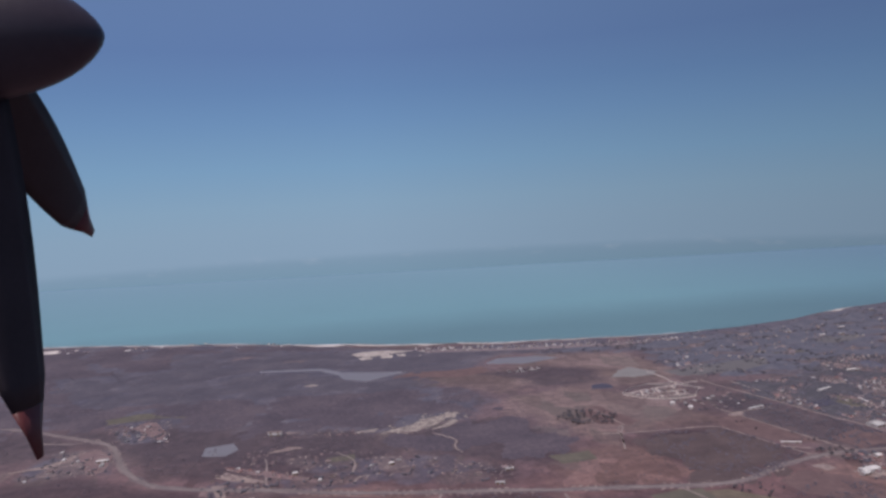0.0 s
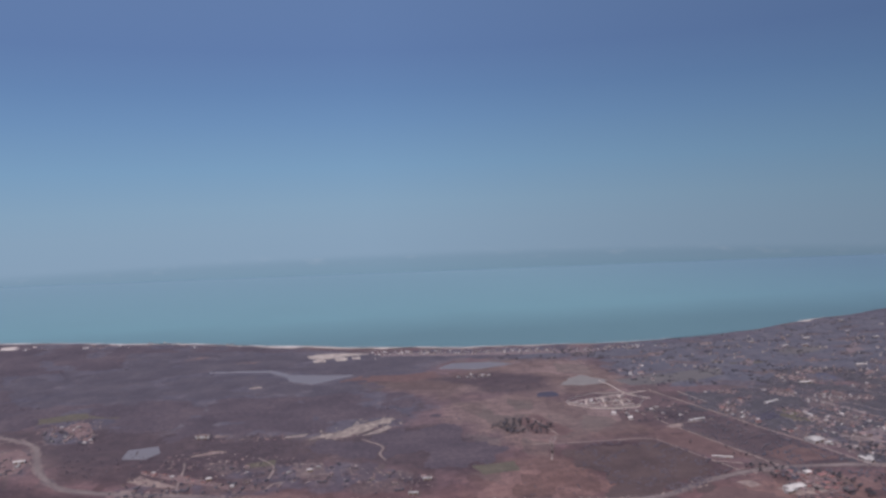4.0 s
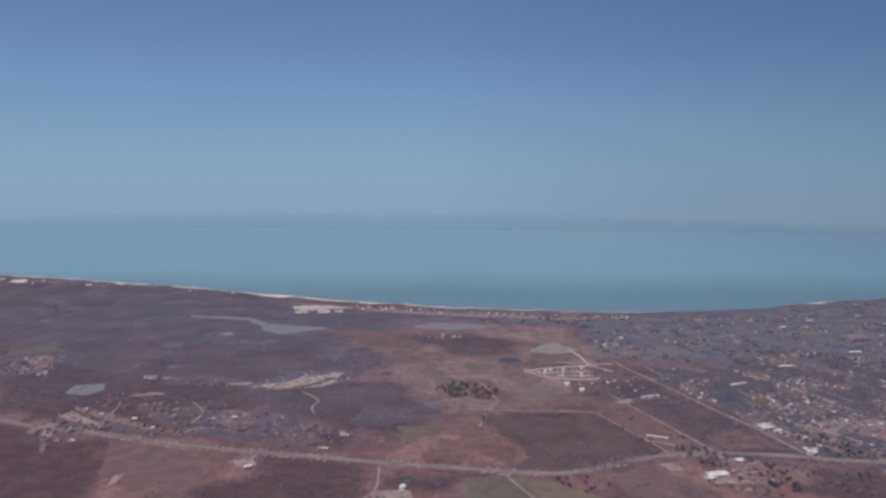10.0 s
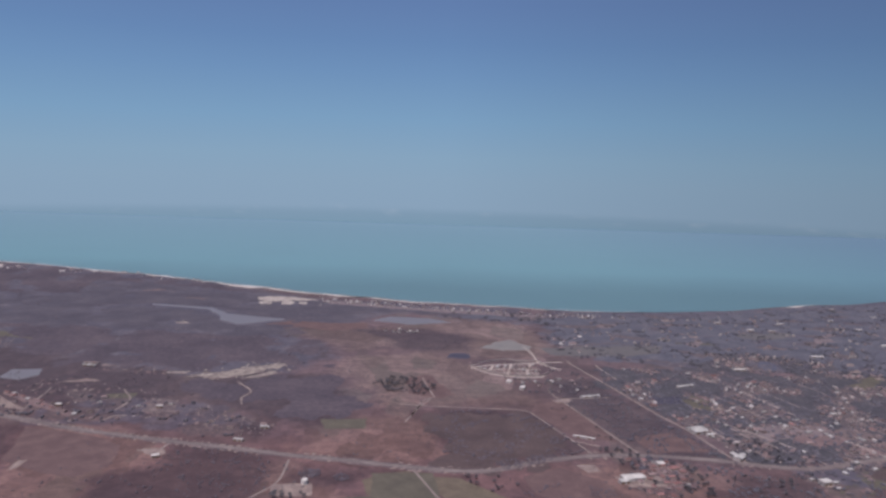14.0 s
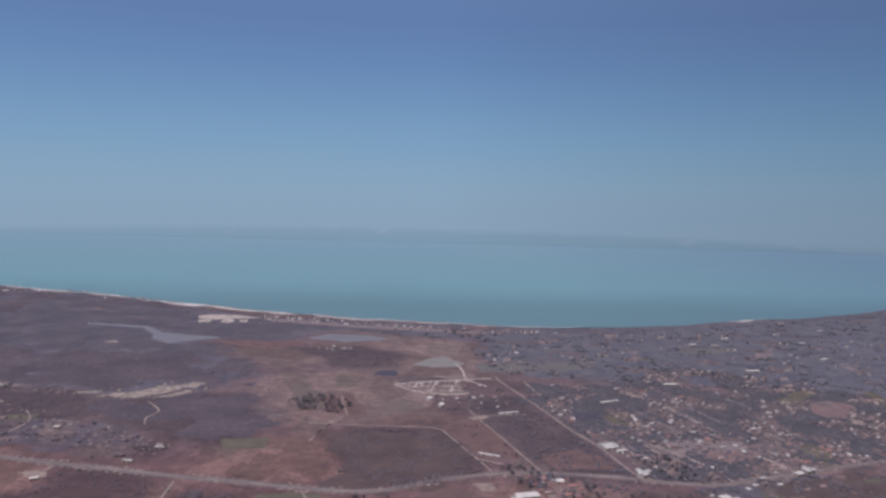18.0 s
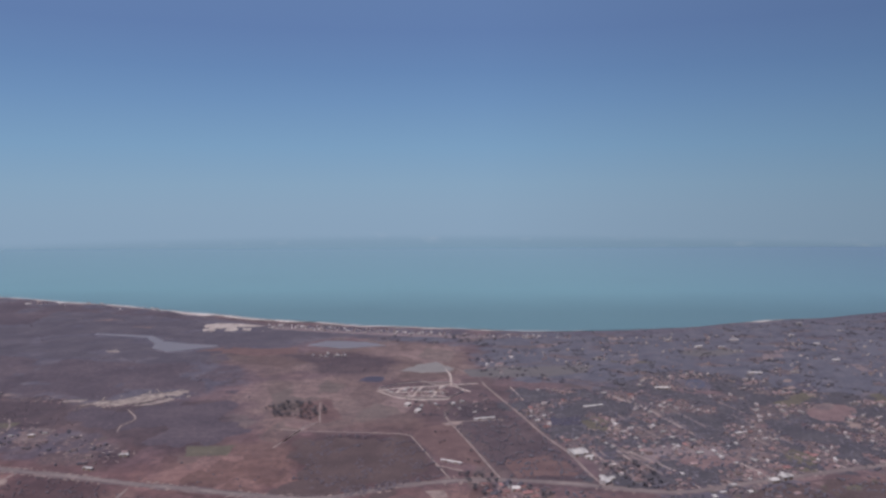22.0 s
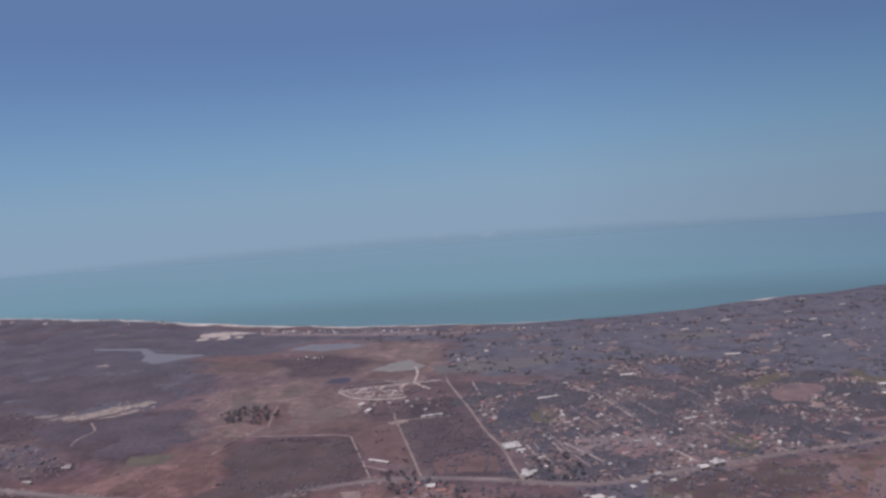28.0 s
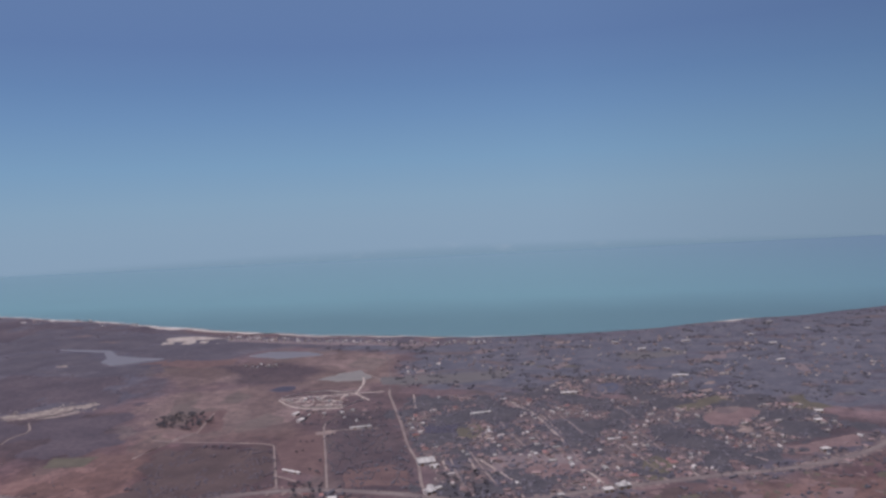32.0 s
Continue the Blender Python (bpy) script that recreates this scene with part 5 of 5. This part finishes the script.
def sow(ring, count, r0, r1, seed, keep=0.0, clump=70.0, skip=()):
    """Spots in ring, thinned where a wide noise lies below keep; two clumps stand together as one crown."""
    g = np.random.RandomState(seed)
    xs, ys = zip(*ring)
    out, tries = [], 0
    while len(out) < count and tries < count * 8:
        tries += 1
        x, y = g.uniform(min(xs), max(xs)), g.uniform(min(ys), max(ys))
        if y > coast(x) - 22 or noise.noise((x / clump, y / clump, seed)) < keep or not inside((x, y), ring) or any(inside((x, y), q) for q in skip):
            continue
        r = g.uniform(r0, r1)
        h = relief(x, y)
        out.append((x, y, r, h + r * 0.40))
        if g.rand() < 0.5:
            out.append((x + g.uniform(-r, r), y + g.uniform(-r, r), r * 0.75, h + r * 0.62))
    return out


def canopy(name, ring, step, height, keep, size, seed, mat, label, category, skip=(), stretch=1.0, by=None, road=0, rim=16):
    """A closed, lumpy roof of leaves over ring, with ragged gaps where a wide noise lies below keep; its rim comes down to the ground."""
    xs, ys = zip(*ring)
    gx, gy = np.arange(max(min(xs) - 60, -1700), min(max(xs) + 60, 3000), step), np.arange(min(ys) - 60, min(max(ys) + 60, 3000), step)
    px, py = (q.ravel() for q in np.meshgrid(gx, gy, indexing="ij"))
    box_ = np.nonzero(cover_of(px, py, ring, 60) > 0.01)[0]
    wx, wy = px.copy(), py.copy()
    for i in box_:
        x, y = float(px[i]), float(py[i])
        wx[i] += 30 * noise.noise((x / 130, y / 90, 3)) + 22 * noise.noise((x / 38, y / 38, 5))
        wy[i] += 30 * noise.noise((x / 130, y / 90, 8)) + 22 * noise.noise((x / 38, y / 38, 1))
    edge = cover_of(wx, wy, ring, rim)
    for q in skip:
        near = np.nonzero((px > min(x for x, _ in q) - 60) & (px < max(x for x, _ in q) + 60) & (py > min(y for _, y in q) - 60) & (py < max(y for _, y in q) + 60))[0]
        edge[near] *= 1 - cover_of((wx[near] + px[near]) / 2, (wy[near] + py[near]) / 2, q, 7)
    live = np.nonzero(edge > 0.01)[0]
    thin = 0.9 if rim > 16 else 0.0
    tall = np.zeros(len(px))
    for i in live:
        x, y = float(px[i]), float(py[i])
        if y > coast(x) - 30 or (road and near_road(x, y) < road):
            continue
        n = by(x, y) if by else noise.noise((x / size / stretch, y / size, seed)) + 0.5 * noise.noise((x / size * 2.7 / stretch, y / size * 2.7, seed))
        lump = 0.72 + 0.4 * noise.noise((x / 13, y / 13, seed)) + 0.3 * noise.noise((x / 5, y / 5, seed))
        tall[i] = height * lump * max(0.0, min(1.0, (n - keep - (1 - edge[i]) * thin) * 3)) * min(1.0, edge[i] * 1.4)
    ny, verts, faces, at = len(gy), [], [], {}
    for i in range(len(gx) - 1):
        for j in range(ny - 1):
            quad = (i * ny + j, (i + 1) * ny + j, (i + 1) * ny + j + 1, i * ny + j + 1)
            if max(tall[k] for k in quad) <= 0.05:
                continue
            for k in quad:
                if k not in at:
                    at[k] = len(verts)
                    x = float(px[k]) + step * 0.42 * noise.noise((px[k] * 0.37, py[k] * 0.37, 1))
                    y = float(py[k]) + step * 0.42 * noise.noise((px[k] * 0.37, py[k] * 0.37, 2))
                    verts.append((x, y, relief(x, y) + (tall[k] if tall[k] > 0.05 else -0.05)))
            faces.append([at[k] for k in quad])
    return tagged(mesh_object(name, verts, faces, mat, smooth=True), label, category, kind="stuff")


def yards(x, y):
    return -noise.noise((x / 75, y / 75, 11)) - 0.55 * noise.noise((x / 30, y / 30, 4)) - 0.4 * noise.noise((x / 14, y / 14, 6))


LAGOON = [(-214, 2129), (-30, 2154), (94, 2056), (241, 1988), (152, 1897), (42, 1923), (12, 2023)]
QUARRY = [(116, 1462), (197, 1523), (285, 1578), (314, 1537), (278, 1480), (210, 1436)]
DUNE = [(66, 2268), (104, 2336), (212, 2312), (266, 2245), (188, 2184), (96, 2198)]
CLEAR = [LAGOON, QUARRY, DUNE, TOWN]
canopy("woodland_canopy", FOREST, 11, 3.0, -0.28, 100, 3, M_CANOPY, "closed dry plum coloured woodland", "woodland", CLEAR + FIELDS[7:10] + [COAST_WOOD], rim=70)
canopy("coast_woodland_canopy", COAST_WOOD, 12, 3.0, -0.25, 80, 14, M_CANOPY_COAST, "wood behind the dunes, painted bluer for haze", "woodland", CLEAR + FIELDS[7:10], 1.6, rim=60)
canopy("far_woodland_canopy", FAR_WOOD, 12, 3.0, 0.02, 60, 4, M_CANOPY_FAR, "far woodland, painted bluish for haze", "woodland", [TOWN] + HAMLETS[:2] + FIELDS[10:] + [q for q in PLOTS if q[0][1] > 1440], 1.8, by=lambda x, y: 0.20 - glades(x, y), rim=70)
canopy("village_gardens", VILLAGE, 6, 2.6, 0.0, 48, 5, M_GARDEN, "dark leafy gardens between the houses", "gardens", PLOTS, by=yards, road=8)
canopy("suburb_gardens", HAMLETS[0], 7, 2.6, 0.0, 48, 6, M_GARDEN, "dark leafy gardens of the suburb", "gardens", PLOTS, by=yards)
canopy("north_gardens", HAMLETS[1], 8, 2.6, 0.0, 48, 6, M_GARDEN, "dark leafy gardens north of the village", "gardens", PLOTS, by=yards)
canopy("roadside_thicket", [(1428, 1095), (1499, 1116), (1478, 1058), (1424, 1053)], 6, 2.0, -0.3, 40, 9, M_BRUSH, "dark green thicket below the main road", "thicket")
canopy("roadside_thicket", [(1316, 1079), (1362, 1093), (1337, 1028), (1304, 1025)], 6, 2.0, -0.3, 40, 12, M_BRUSH, "dark thicket on the near side of the road", "thicket")
canopy("road_hedge", [(632, 1071), (676, 1076), (728, 1090), (725, 1067), (678, 1054), (640, 1055)], 5, 2.2, -0.35, 40, 13, M_BRUSH, "dark hedge along the main road", "hedge", road=9)
canopy("dark_scrub", DARK_A, 9, 1.2, -0.35, 90, 7, M_CANOPY, "low dark scrub on fallow land", "scrub", CLEAR, road=9, rim=40)
canopy("road_scrub", DARK_B, 8, 1.2, -0.40, 90, 8, M_BRUSH, "low dark scrub by the road", "scrub", road=8, rim=40)
crowns("woodland", sow(FOREST, 2600, 1.6, 3.2, 3, 0.12, 90, CLEAR), M_LEAF_DRY, "dry woodland crowns", "woodland", 3)
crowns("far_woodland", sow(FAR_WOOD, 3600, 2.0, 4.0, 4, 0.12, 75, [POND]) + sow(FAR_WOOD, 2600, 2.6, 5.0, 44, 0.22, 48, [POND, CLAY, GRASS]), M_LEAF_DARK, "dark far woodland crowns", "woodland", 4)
crowns("village_trees", [q for q in sow(VILLAGE, 3600, 1.4, 3.2, 5, -0.45, 48) if yards(q[0], q[1]) > -0.3], M_LEAF, "dark garden trees between houses", "trees", 5)
crowns("suburb_trees", [q for k, r in enumerate(HAMLETS[:2]) for q in sow(r, 380, 1.8, 3.6, 80 + k, -0.3, 48, [POND, CLAY, GRASS, YARD])], M_LEAF, "dark garden trees of the suburbs", "trees", 11)
crowns("copse", sow(DARK_B, 700, 1.2, 2.8, 6, 0.0, 40), M_LEAF_DRY, "dark scrub bushes by the road", "bushes", 6)
crowns("scrub_bushes", [q for k, r in enumerate(SCRUBS[2:]) for q in sow(r, 220, 0.8, 2.2, 20 + k, 0.0, 40)], M_LEAF_DRY, "low dark scrub bushes", "bushes", 8)
crowns("field_bushes", [q for k, r in enumerate(FIELDS[:7]) for q in sow(r, 45, 0.7, 1.9, 40 + k, -0.1, 50)], M_LEAF, "small dark bushes dotted over the fields", "bushes", 9)
crowns("hamlet_trees", [q for k, r in enumerate(HAMLETS[3:]) for q in sow(r, 90, 1.6, 3.8, 60 + k, 0.05, 30)], M_LEAF, "garden trees of the hamlets", "trees", 10)


def tree(seed, height, spread):
    """A tapered trunk with limbs and a loose crown of many leafy clumps with gaps."""
    g = random.Random(seed)
    top = new("tree")
    bm = bmesh.new()

    def limb(a, b, r0, r1):
        d = (b - a).normalized()
        u = d.orthogonal().normalized()
        w = d.cross(u)
        ends = [[bm.verts.new(c + (u * math.cos(k * math.tau / 6) + w * math.sin(k * math.tau / 6)) * r) for k in range(6)] for c, r in ((a, r0), (b, r1))]
        for k in range(6):
            bm.faces.new((ends[0][k], ends[0][(k + 1) % 6], ends[1][(k + 1) % 6], ends[1][k]))

    fork = Vector((g.uniform(-0.2, 0.2), g.uniform(-0.2, 0.2), height * 0.42))
    limb(Vector((0, 0, -0.2)), fork, height * 0.045, height * 0.03)
    tips = []
    for k in range(6):
        a = k * math.tau / 6 + g.uniform(-0.4, 0.4)
        tip = Vector((math.cos(a) * spread * g.uniform(0.35, 0.7), math.sin(a) * spread * g.uniform(0.35, 0.7), height * g.uniform(0.62, 0.9)))
        limb(fork, tip, height * 0.02, height * 0.008)
        tips.append(tip)
    part("trunk", bm, M_BARK, top)
    bm = bmesh.new()
    for k in range(70):
        c = g.choice(tips) + Vector((g.gauss(0, 1), g.gauss(0, 1), g.gauss(0, 0.7))) * spread * 0.3
        r = spread * g.uniform(0.15, 0.27)
        vs = [bm.verts.new(c + Vector((g.gauss(0, 1), g.gauss(0, 1), g.gauss(0, 0.7))).normalized() * r * g.uniform(0.7, 1.3)) for _ in range(7)]
        bmesh.ops.convex_hull(bm, input=vs, use_existing_faces=False)
    for v in [v for v in bm.verts if not v.link_faces]:
        bm.verts.remove(v)
    part("crown", bm, M_TREE, top)
    return tagged(top, "dark leafy tree with a loose rounded crown", "tree", "field trees")


TREES = [tree(1, 8, 4.2), tree(2, 6.5, 3.6), tree(3, 9.5, 4.8), tree(4, 5.0, 3.0)]
for tr, (x, y) in zip(TREES, ((527, 1403), (535, 1414), (544, 1422), (559, 1431))):
    tr.matrix_basis = pose(x, y, 0)


def plant(ring, count, gap, seed, label="", group="", grown=1.0):
    g = random.Random(seed)
    xs, ys = zip(*ring)
    put, tries = [], 0
    while len(put) < count and tries < count * 30:
        tries += 1
        x, y = g.uniform(min(xs), max(xs)), g.uniform(min(ys), max(ys))
        if not inside((x, y), ring) or near_road(x, y) < 6 or any((x - a) ** 2 + (y - b) ** 2 < gap * gap for a, b in put) or any((x - a) ** 2 + (y - b) ** 2 < 100 for a, b, *_ in HOUSES):
            continue
        put.append((x, y))
        t = copy_thing(g.choice(TREES), pose(x, y, 0, 0, 0, g.uniform(0, 360)))
        k = grown * g.uniform(0.7, 1.2)
        t.scale = (k, k, k * g.uniform(0.85, 1.1))
        if label:
            tagged(t, label, "", group)


plant([(492, 1422), (517, 1471), (581, 1489), (627, 1438), (615, 1373), (526, 1382)], 46, 8.0, 1, "dark tree of the grove on the brown field", "grove trees", 0.95)
plant([(809, 1275), (859, 1339), (902, 1225), (940, 1115), (916, 1125), (872, 1249)], 9, 10, 2, "small dark tree in the tan paddock", "paddock trees", 0.6)
plant([(879, 1126), (939, 1139), (940, 1101), (886, 1097)], 11, 8, 3, "dark tree behind the roadside", "roadside trees", 0.75)
plant([(898, 1087), (974, 1084), (1023, 1057), (1017, 972), (981, 944), (922, 973)], 30, 9, 4, "dark tree among the hamlet roofs", "hamlet trees", 0.75)
plant([(1032, 1048), (1173, 1027), (1160, 915), (1058, 887)], 24, 11, 5, "scattered dark tree on the brown pasture", "pasture trees", 0.65)
plant([(665, 1014), (747, 1018), (730, 965), (671, 975)], 12, 9, 6, "dark tree beside the farm track", "farm trees", 0.7)
plant([(574, 942), (673, 932), (695, 869), (582, 855)], 8, 12, 7, "dark tree in the farm compound", "farm trees", 0.65)
plant([(404, 953), (457, 953), (458, 938), (405, 935)], 8, 6, 8, "dark tree along the dirt yard", "yard trees")
plant([(1124, 1084), (1234, 1082), (1174, 1195), (1091, 1197)], 26, 9, 9, "dark garden tree near the road", "garden trees", 0.75)

crowns("fallow_trees", sow([(868, 1350), (990, 1420), (1050, 1220), (1085, 1115), (960, 1112), (915, 1215)], 420, 1.2, 2.8, 31, -0.25, 35), M_LEAF, "dark small trees on the fallow beside the village street", "trees", 31)
crowns("roadside_trees", sow([(1000, 1085), (1160, 1060), (1240, 1070), (1420, 1130), (1560, 1170), (1540, 1050), (1400, 960), (1150, 950), (1010, 980)], 620, 1.2, 3.0, 32, -0.05, 40), M_LEAF, "dark trees on the near side of the main road", "trees", 32)
crowns("bend_trees", sow([(1400, 960), (1540, 1050), (1620, 1185), (1780, 1270), (1860, 1240), (1700, 1040), (1500, 930)], 300, 1.2, 3.0, 34, 0.0, 40), M_LEAF, "dark trees below the eastern bend of the road", "trees", 34)
crowns("estate_trees", sow([(770, 1505), (870, 1500), (930, 1560), (975, 1440), (900, 1400), (810, 1400)], 150, 1.2, 2.8, 33, -0.2, 30), M_LEAF, "dark garden trees south of the walled estate", "trees", 33)

# ---- worn ground ----
def worn(name, where, r0, r1, mat, seed, z, label):
    """Small bare or dusty spots with uneven outlines, far too many to count, as one mesh."""
    g = random.Random(seed)
    verts, faces = [], []
    for x, y in where:
        r, a, k = g.uniform(r0, r1), g.uniform(0, 3.14), g.randint(7, 10)
        long_ = g.uniform(1.0, 2.6)
        n0 = len(verts)
        h = relief(x, y) + z + g.uniform(0, 0.08)
        for i in range(k):
            u, q = i * math.tau / k, r * g.uniform(0.55, 1.2)
            p = Vector((q * long_ * math.cos(u), q * math.sin(u)))
            verts.append((x + p.x * math.cos(a) - p.y * math.sin(a), y + p.x * math.sin(a) + p.y * math.cos(a), h))
        faces.append(list(range(n0, n0 + k)))
    return tagged(mesh_object(name, verts, faces, mat), label, "worn ground", kind="stuff")


def strewn(ring, count, seed, test=None):
    g = random.Random(seed)
    xs, ys = zip(*ring)
    out, tries = [], 0
    while len(out) < count and tries < count * 30:
        tries += 1
        x, y = g.uniform(min(xs), max(xs)), g.uniform(min(ys), max(ys))
        if inside((x, y), ring) and near_road(x, y) > 7 and (test is None or test(x, y)):
            out.append((x, y))
    return out


WEST = [[(-210, 1359), (-58, 1314), (29, 1237), (354, 1145), (352, 1204), (163, 1317), (-84, 1445)], [(-519, 1706), (-364, 1718), (-315, 1544), (-436, 1539)],
        [(-525, 1522), (-447, 1539), (-388, 1435), (-419, 1355), (-521, 1389)], [(-120, 1546), (62, 1499), (126, 1476), (64, 1459), (-118, 1496)]]
west = [q for k, r in enumerate(WEST) for q in strewn(r, (150, 60, 50, 40)[k], 90 + k)]
worn("pale_spots", west[::2], 0.8, 2.6, M_DIRT, 1, 0.42, "pale dusty spots round the western farms")
worn("rosy_spots", west[1::2], 1.2, 4.0, M_RED, 2, 0.40, "rosy bare spots round the western farms")
core = strewn(VILLAGE, 440, 95, lambda x, y: yards(x, y) < 0.12)
worn("village_pale_spots", core[::7], 0.8, 2.4, M_PALE, 3, 0.42, "pale bare spots in the village yards")
worn("village_rosy_spots", core[1::2], 1.6, 5.0, M_RED, 4, 0.40, "rosy bare earth in the village yards")
east = [q for k, r in enumerate(HAMLETS[:2]) for q in strewn(r, 150, 97 + k, lambda x, y: yards(x, y) < 0.1 and not inside((x, y), CLAY))]
worn("suburb_spots", east, 1.0, 3.6, M_DIRT, 5, 0.42, "pale bare spots in the suburb yards")
edge_ = [(v.x + d.y * k, v.y - d.x * k) for v, d, k in ((v, (w - v).normalized(), random.Random(i).uniform(7, 13) * (-1) ** i)
                                                       for i, (v, w) in enumerate(zip(smooth_line(HIGHWAY, 6), smooth_line(HIGHWAY, 6)[1:])) if -220 < v.x < 1900 and noise.noise((v.x / 60, v.y / 60, 2)) > -0.05)]
worn("verge_spots", edge_, 1.0, 3.4, M_DIRT, 6, 0.44, "pale dust along the main road verges")
wood = strewn(FAR_WOOD, 620, 101, lambda x, y: glades(x, y) > -0.15 and y < coast(x) - 60)
worn("far_pale_spots", wood[::3], 1.2, 4.2, M_DIRT, 8, 1.6, "pale dusty yards in the far wood")
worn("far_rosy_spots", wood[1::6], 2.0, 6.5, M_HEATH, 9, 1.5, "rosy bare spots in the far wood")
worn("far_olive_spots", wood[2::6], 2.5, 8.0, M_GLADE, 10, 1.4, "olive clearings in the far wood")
near = strewn([(1180, 1060), (1400, 1120), (1560, 1160), (1780, 1260), (1840, 1220), (1680, 1030), (1540, 960), (1400, 950), (1180, 950)], 300, 103)
worn("near_rosy_spots", near[::2], 1.4, 4.6, M_RED, 11, 0.42, "rosy bare earth on the near side of the road")
worn("near_olive_spots", near[1::2], 1.6, 5.0, M_GREEN, 12, 0.40, "olive grass on the near side of the road")
spots = strewn(WEST[0], 60, 104) + strewn(WEST[1], 20, 105) + strewn(WEST[2], 24, 106)
worn("west_white_spots", spots, 0.7, 1.8, M_PALE, 13, 0.48, "small white patches round the western farms")
pit = strewn([(90, 1463), (196, 1537), (292, 1587), (329, 1537), (279, 1466), (211, 1424)], 70, 99)
worn("pit_spots", pit, 1.0, 4.0, M_DUNE, 7, 0.55, "pale sand strewn round the pit")

# ---- the aeroplane's engine, beside the window at the start of the flight ----
def engine():
    """Spinner, cowling and six swept blades at rest; the shaft lies along the flight, +x."""
    top = new("propeller_engine")

    def lathe(rows, n=40):
        bm = bmesh.new()
        rings = [[bm.verts.new((x, r * math.cos(k * math.tau / n), r * math.sin(k * math.tau / n))) for k in range(n)] for x, r in rows]
        for a, b in zip(rings, rings[1:]):
            for k in range(n):
                bm.faces.new((a[k], a[(k + 1) % n], b[(k + 1) % n], b[k])).smooth = True
        bm.faces.new(rings[0])
        bm.faces.new(rings[-1])
        bmesh.ops.recalc_face_normals(bm, faces=bm.faces)
        return bm

    part("spinner", lathe([(-0.57 * q, 0.262 * (1 - (1 - q) ** 2.1) ** 0.62) for q in (0.004, 0.02, 0.05, 0.1, 0.17, 0.26, 0.36, 0.48, 0.62, 0.78, 0.9, 1.0)]), M_COWL, top, "dark pointed spinner")
    part("cowling", lathe([(-0.58, 0.245), (-0.585, 0.28), (-0.62, 0.31), (-0.73, 0.35), (-1.2, 0.38), (-2.2, 0.38)]), M_COWL, top, "dark engine cowling")
    for k in range(6):
        ang = radians(60 * k + 1)
        blade_bm, tip_bm = bmesh.new(), bmesh.new()
        rows = []
        for i in range(15):
            q = i / 14
            r = 0.20 + 1.52 * q
            chord = 0.15 + 0.16 * math.sin(math.pi * min(1, 0.15 + 0.8 * q)) - 0.16 * max(0, q - 0.8) / 0.2
            twist = radians(62 - 44 * q)
            sweep = 0.10 * q * q
            rows.append((r, max(chord, 0.05), twist, sweep))
        for bm, part_rows in ((blade_bm, rows[:13]), (tip_bm, rows[12:])):
            rings = []
            for r, c, tw, sw in part_rows:
                ring = []
                for u, v in ((-0.5, 0), (-0.3, 0.06), (0.0, 0.08), (0.3, 0.05), (0.5, 0), (0.3, -0.02), (0.0, -0.04), (-0.3, -0.03)):
                    fx, ft = u * c * math.sin(tw) + v * c * math.cos(tw), u * c * math.cos(tw) - v * c * math.sin(tw)
                    ring.append(bm.verts.new((-0.49 + sw + fx, ft * math.cos(ang) + r * math.sin(ang), ft * math.sin(ang) - r * math.cos(ang))))
                rings.append(ring)
            for a, b in zip(rings, rings[1:]):
                for i in range(8):
                    bm.faces.new((a[i], a[(i + 1) % 8], b[(i + 1) % 8], b[i])).smooth = True
            bm.faces.new(rings[0])
            bm.faces.new(rings[-1])
            bmesh.ops.recalc_face_normals(bm, faces=bm.faces)
        blade = part("blade", blade_bm, M_BLADE, top, "dark curved propeller blade")
        part("blade_tip", tip_bm, M_BLADE_TIP, blade, "dull red blade tip")
    return tagged(top, "dark turboprop engine with six curved blades", "engine")


# placed and sized to fit the camera's view at the path's start
engine().matrix_basis = pose(86.789, -49.795, 486.499, 0, 0, 7.7)
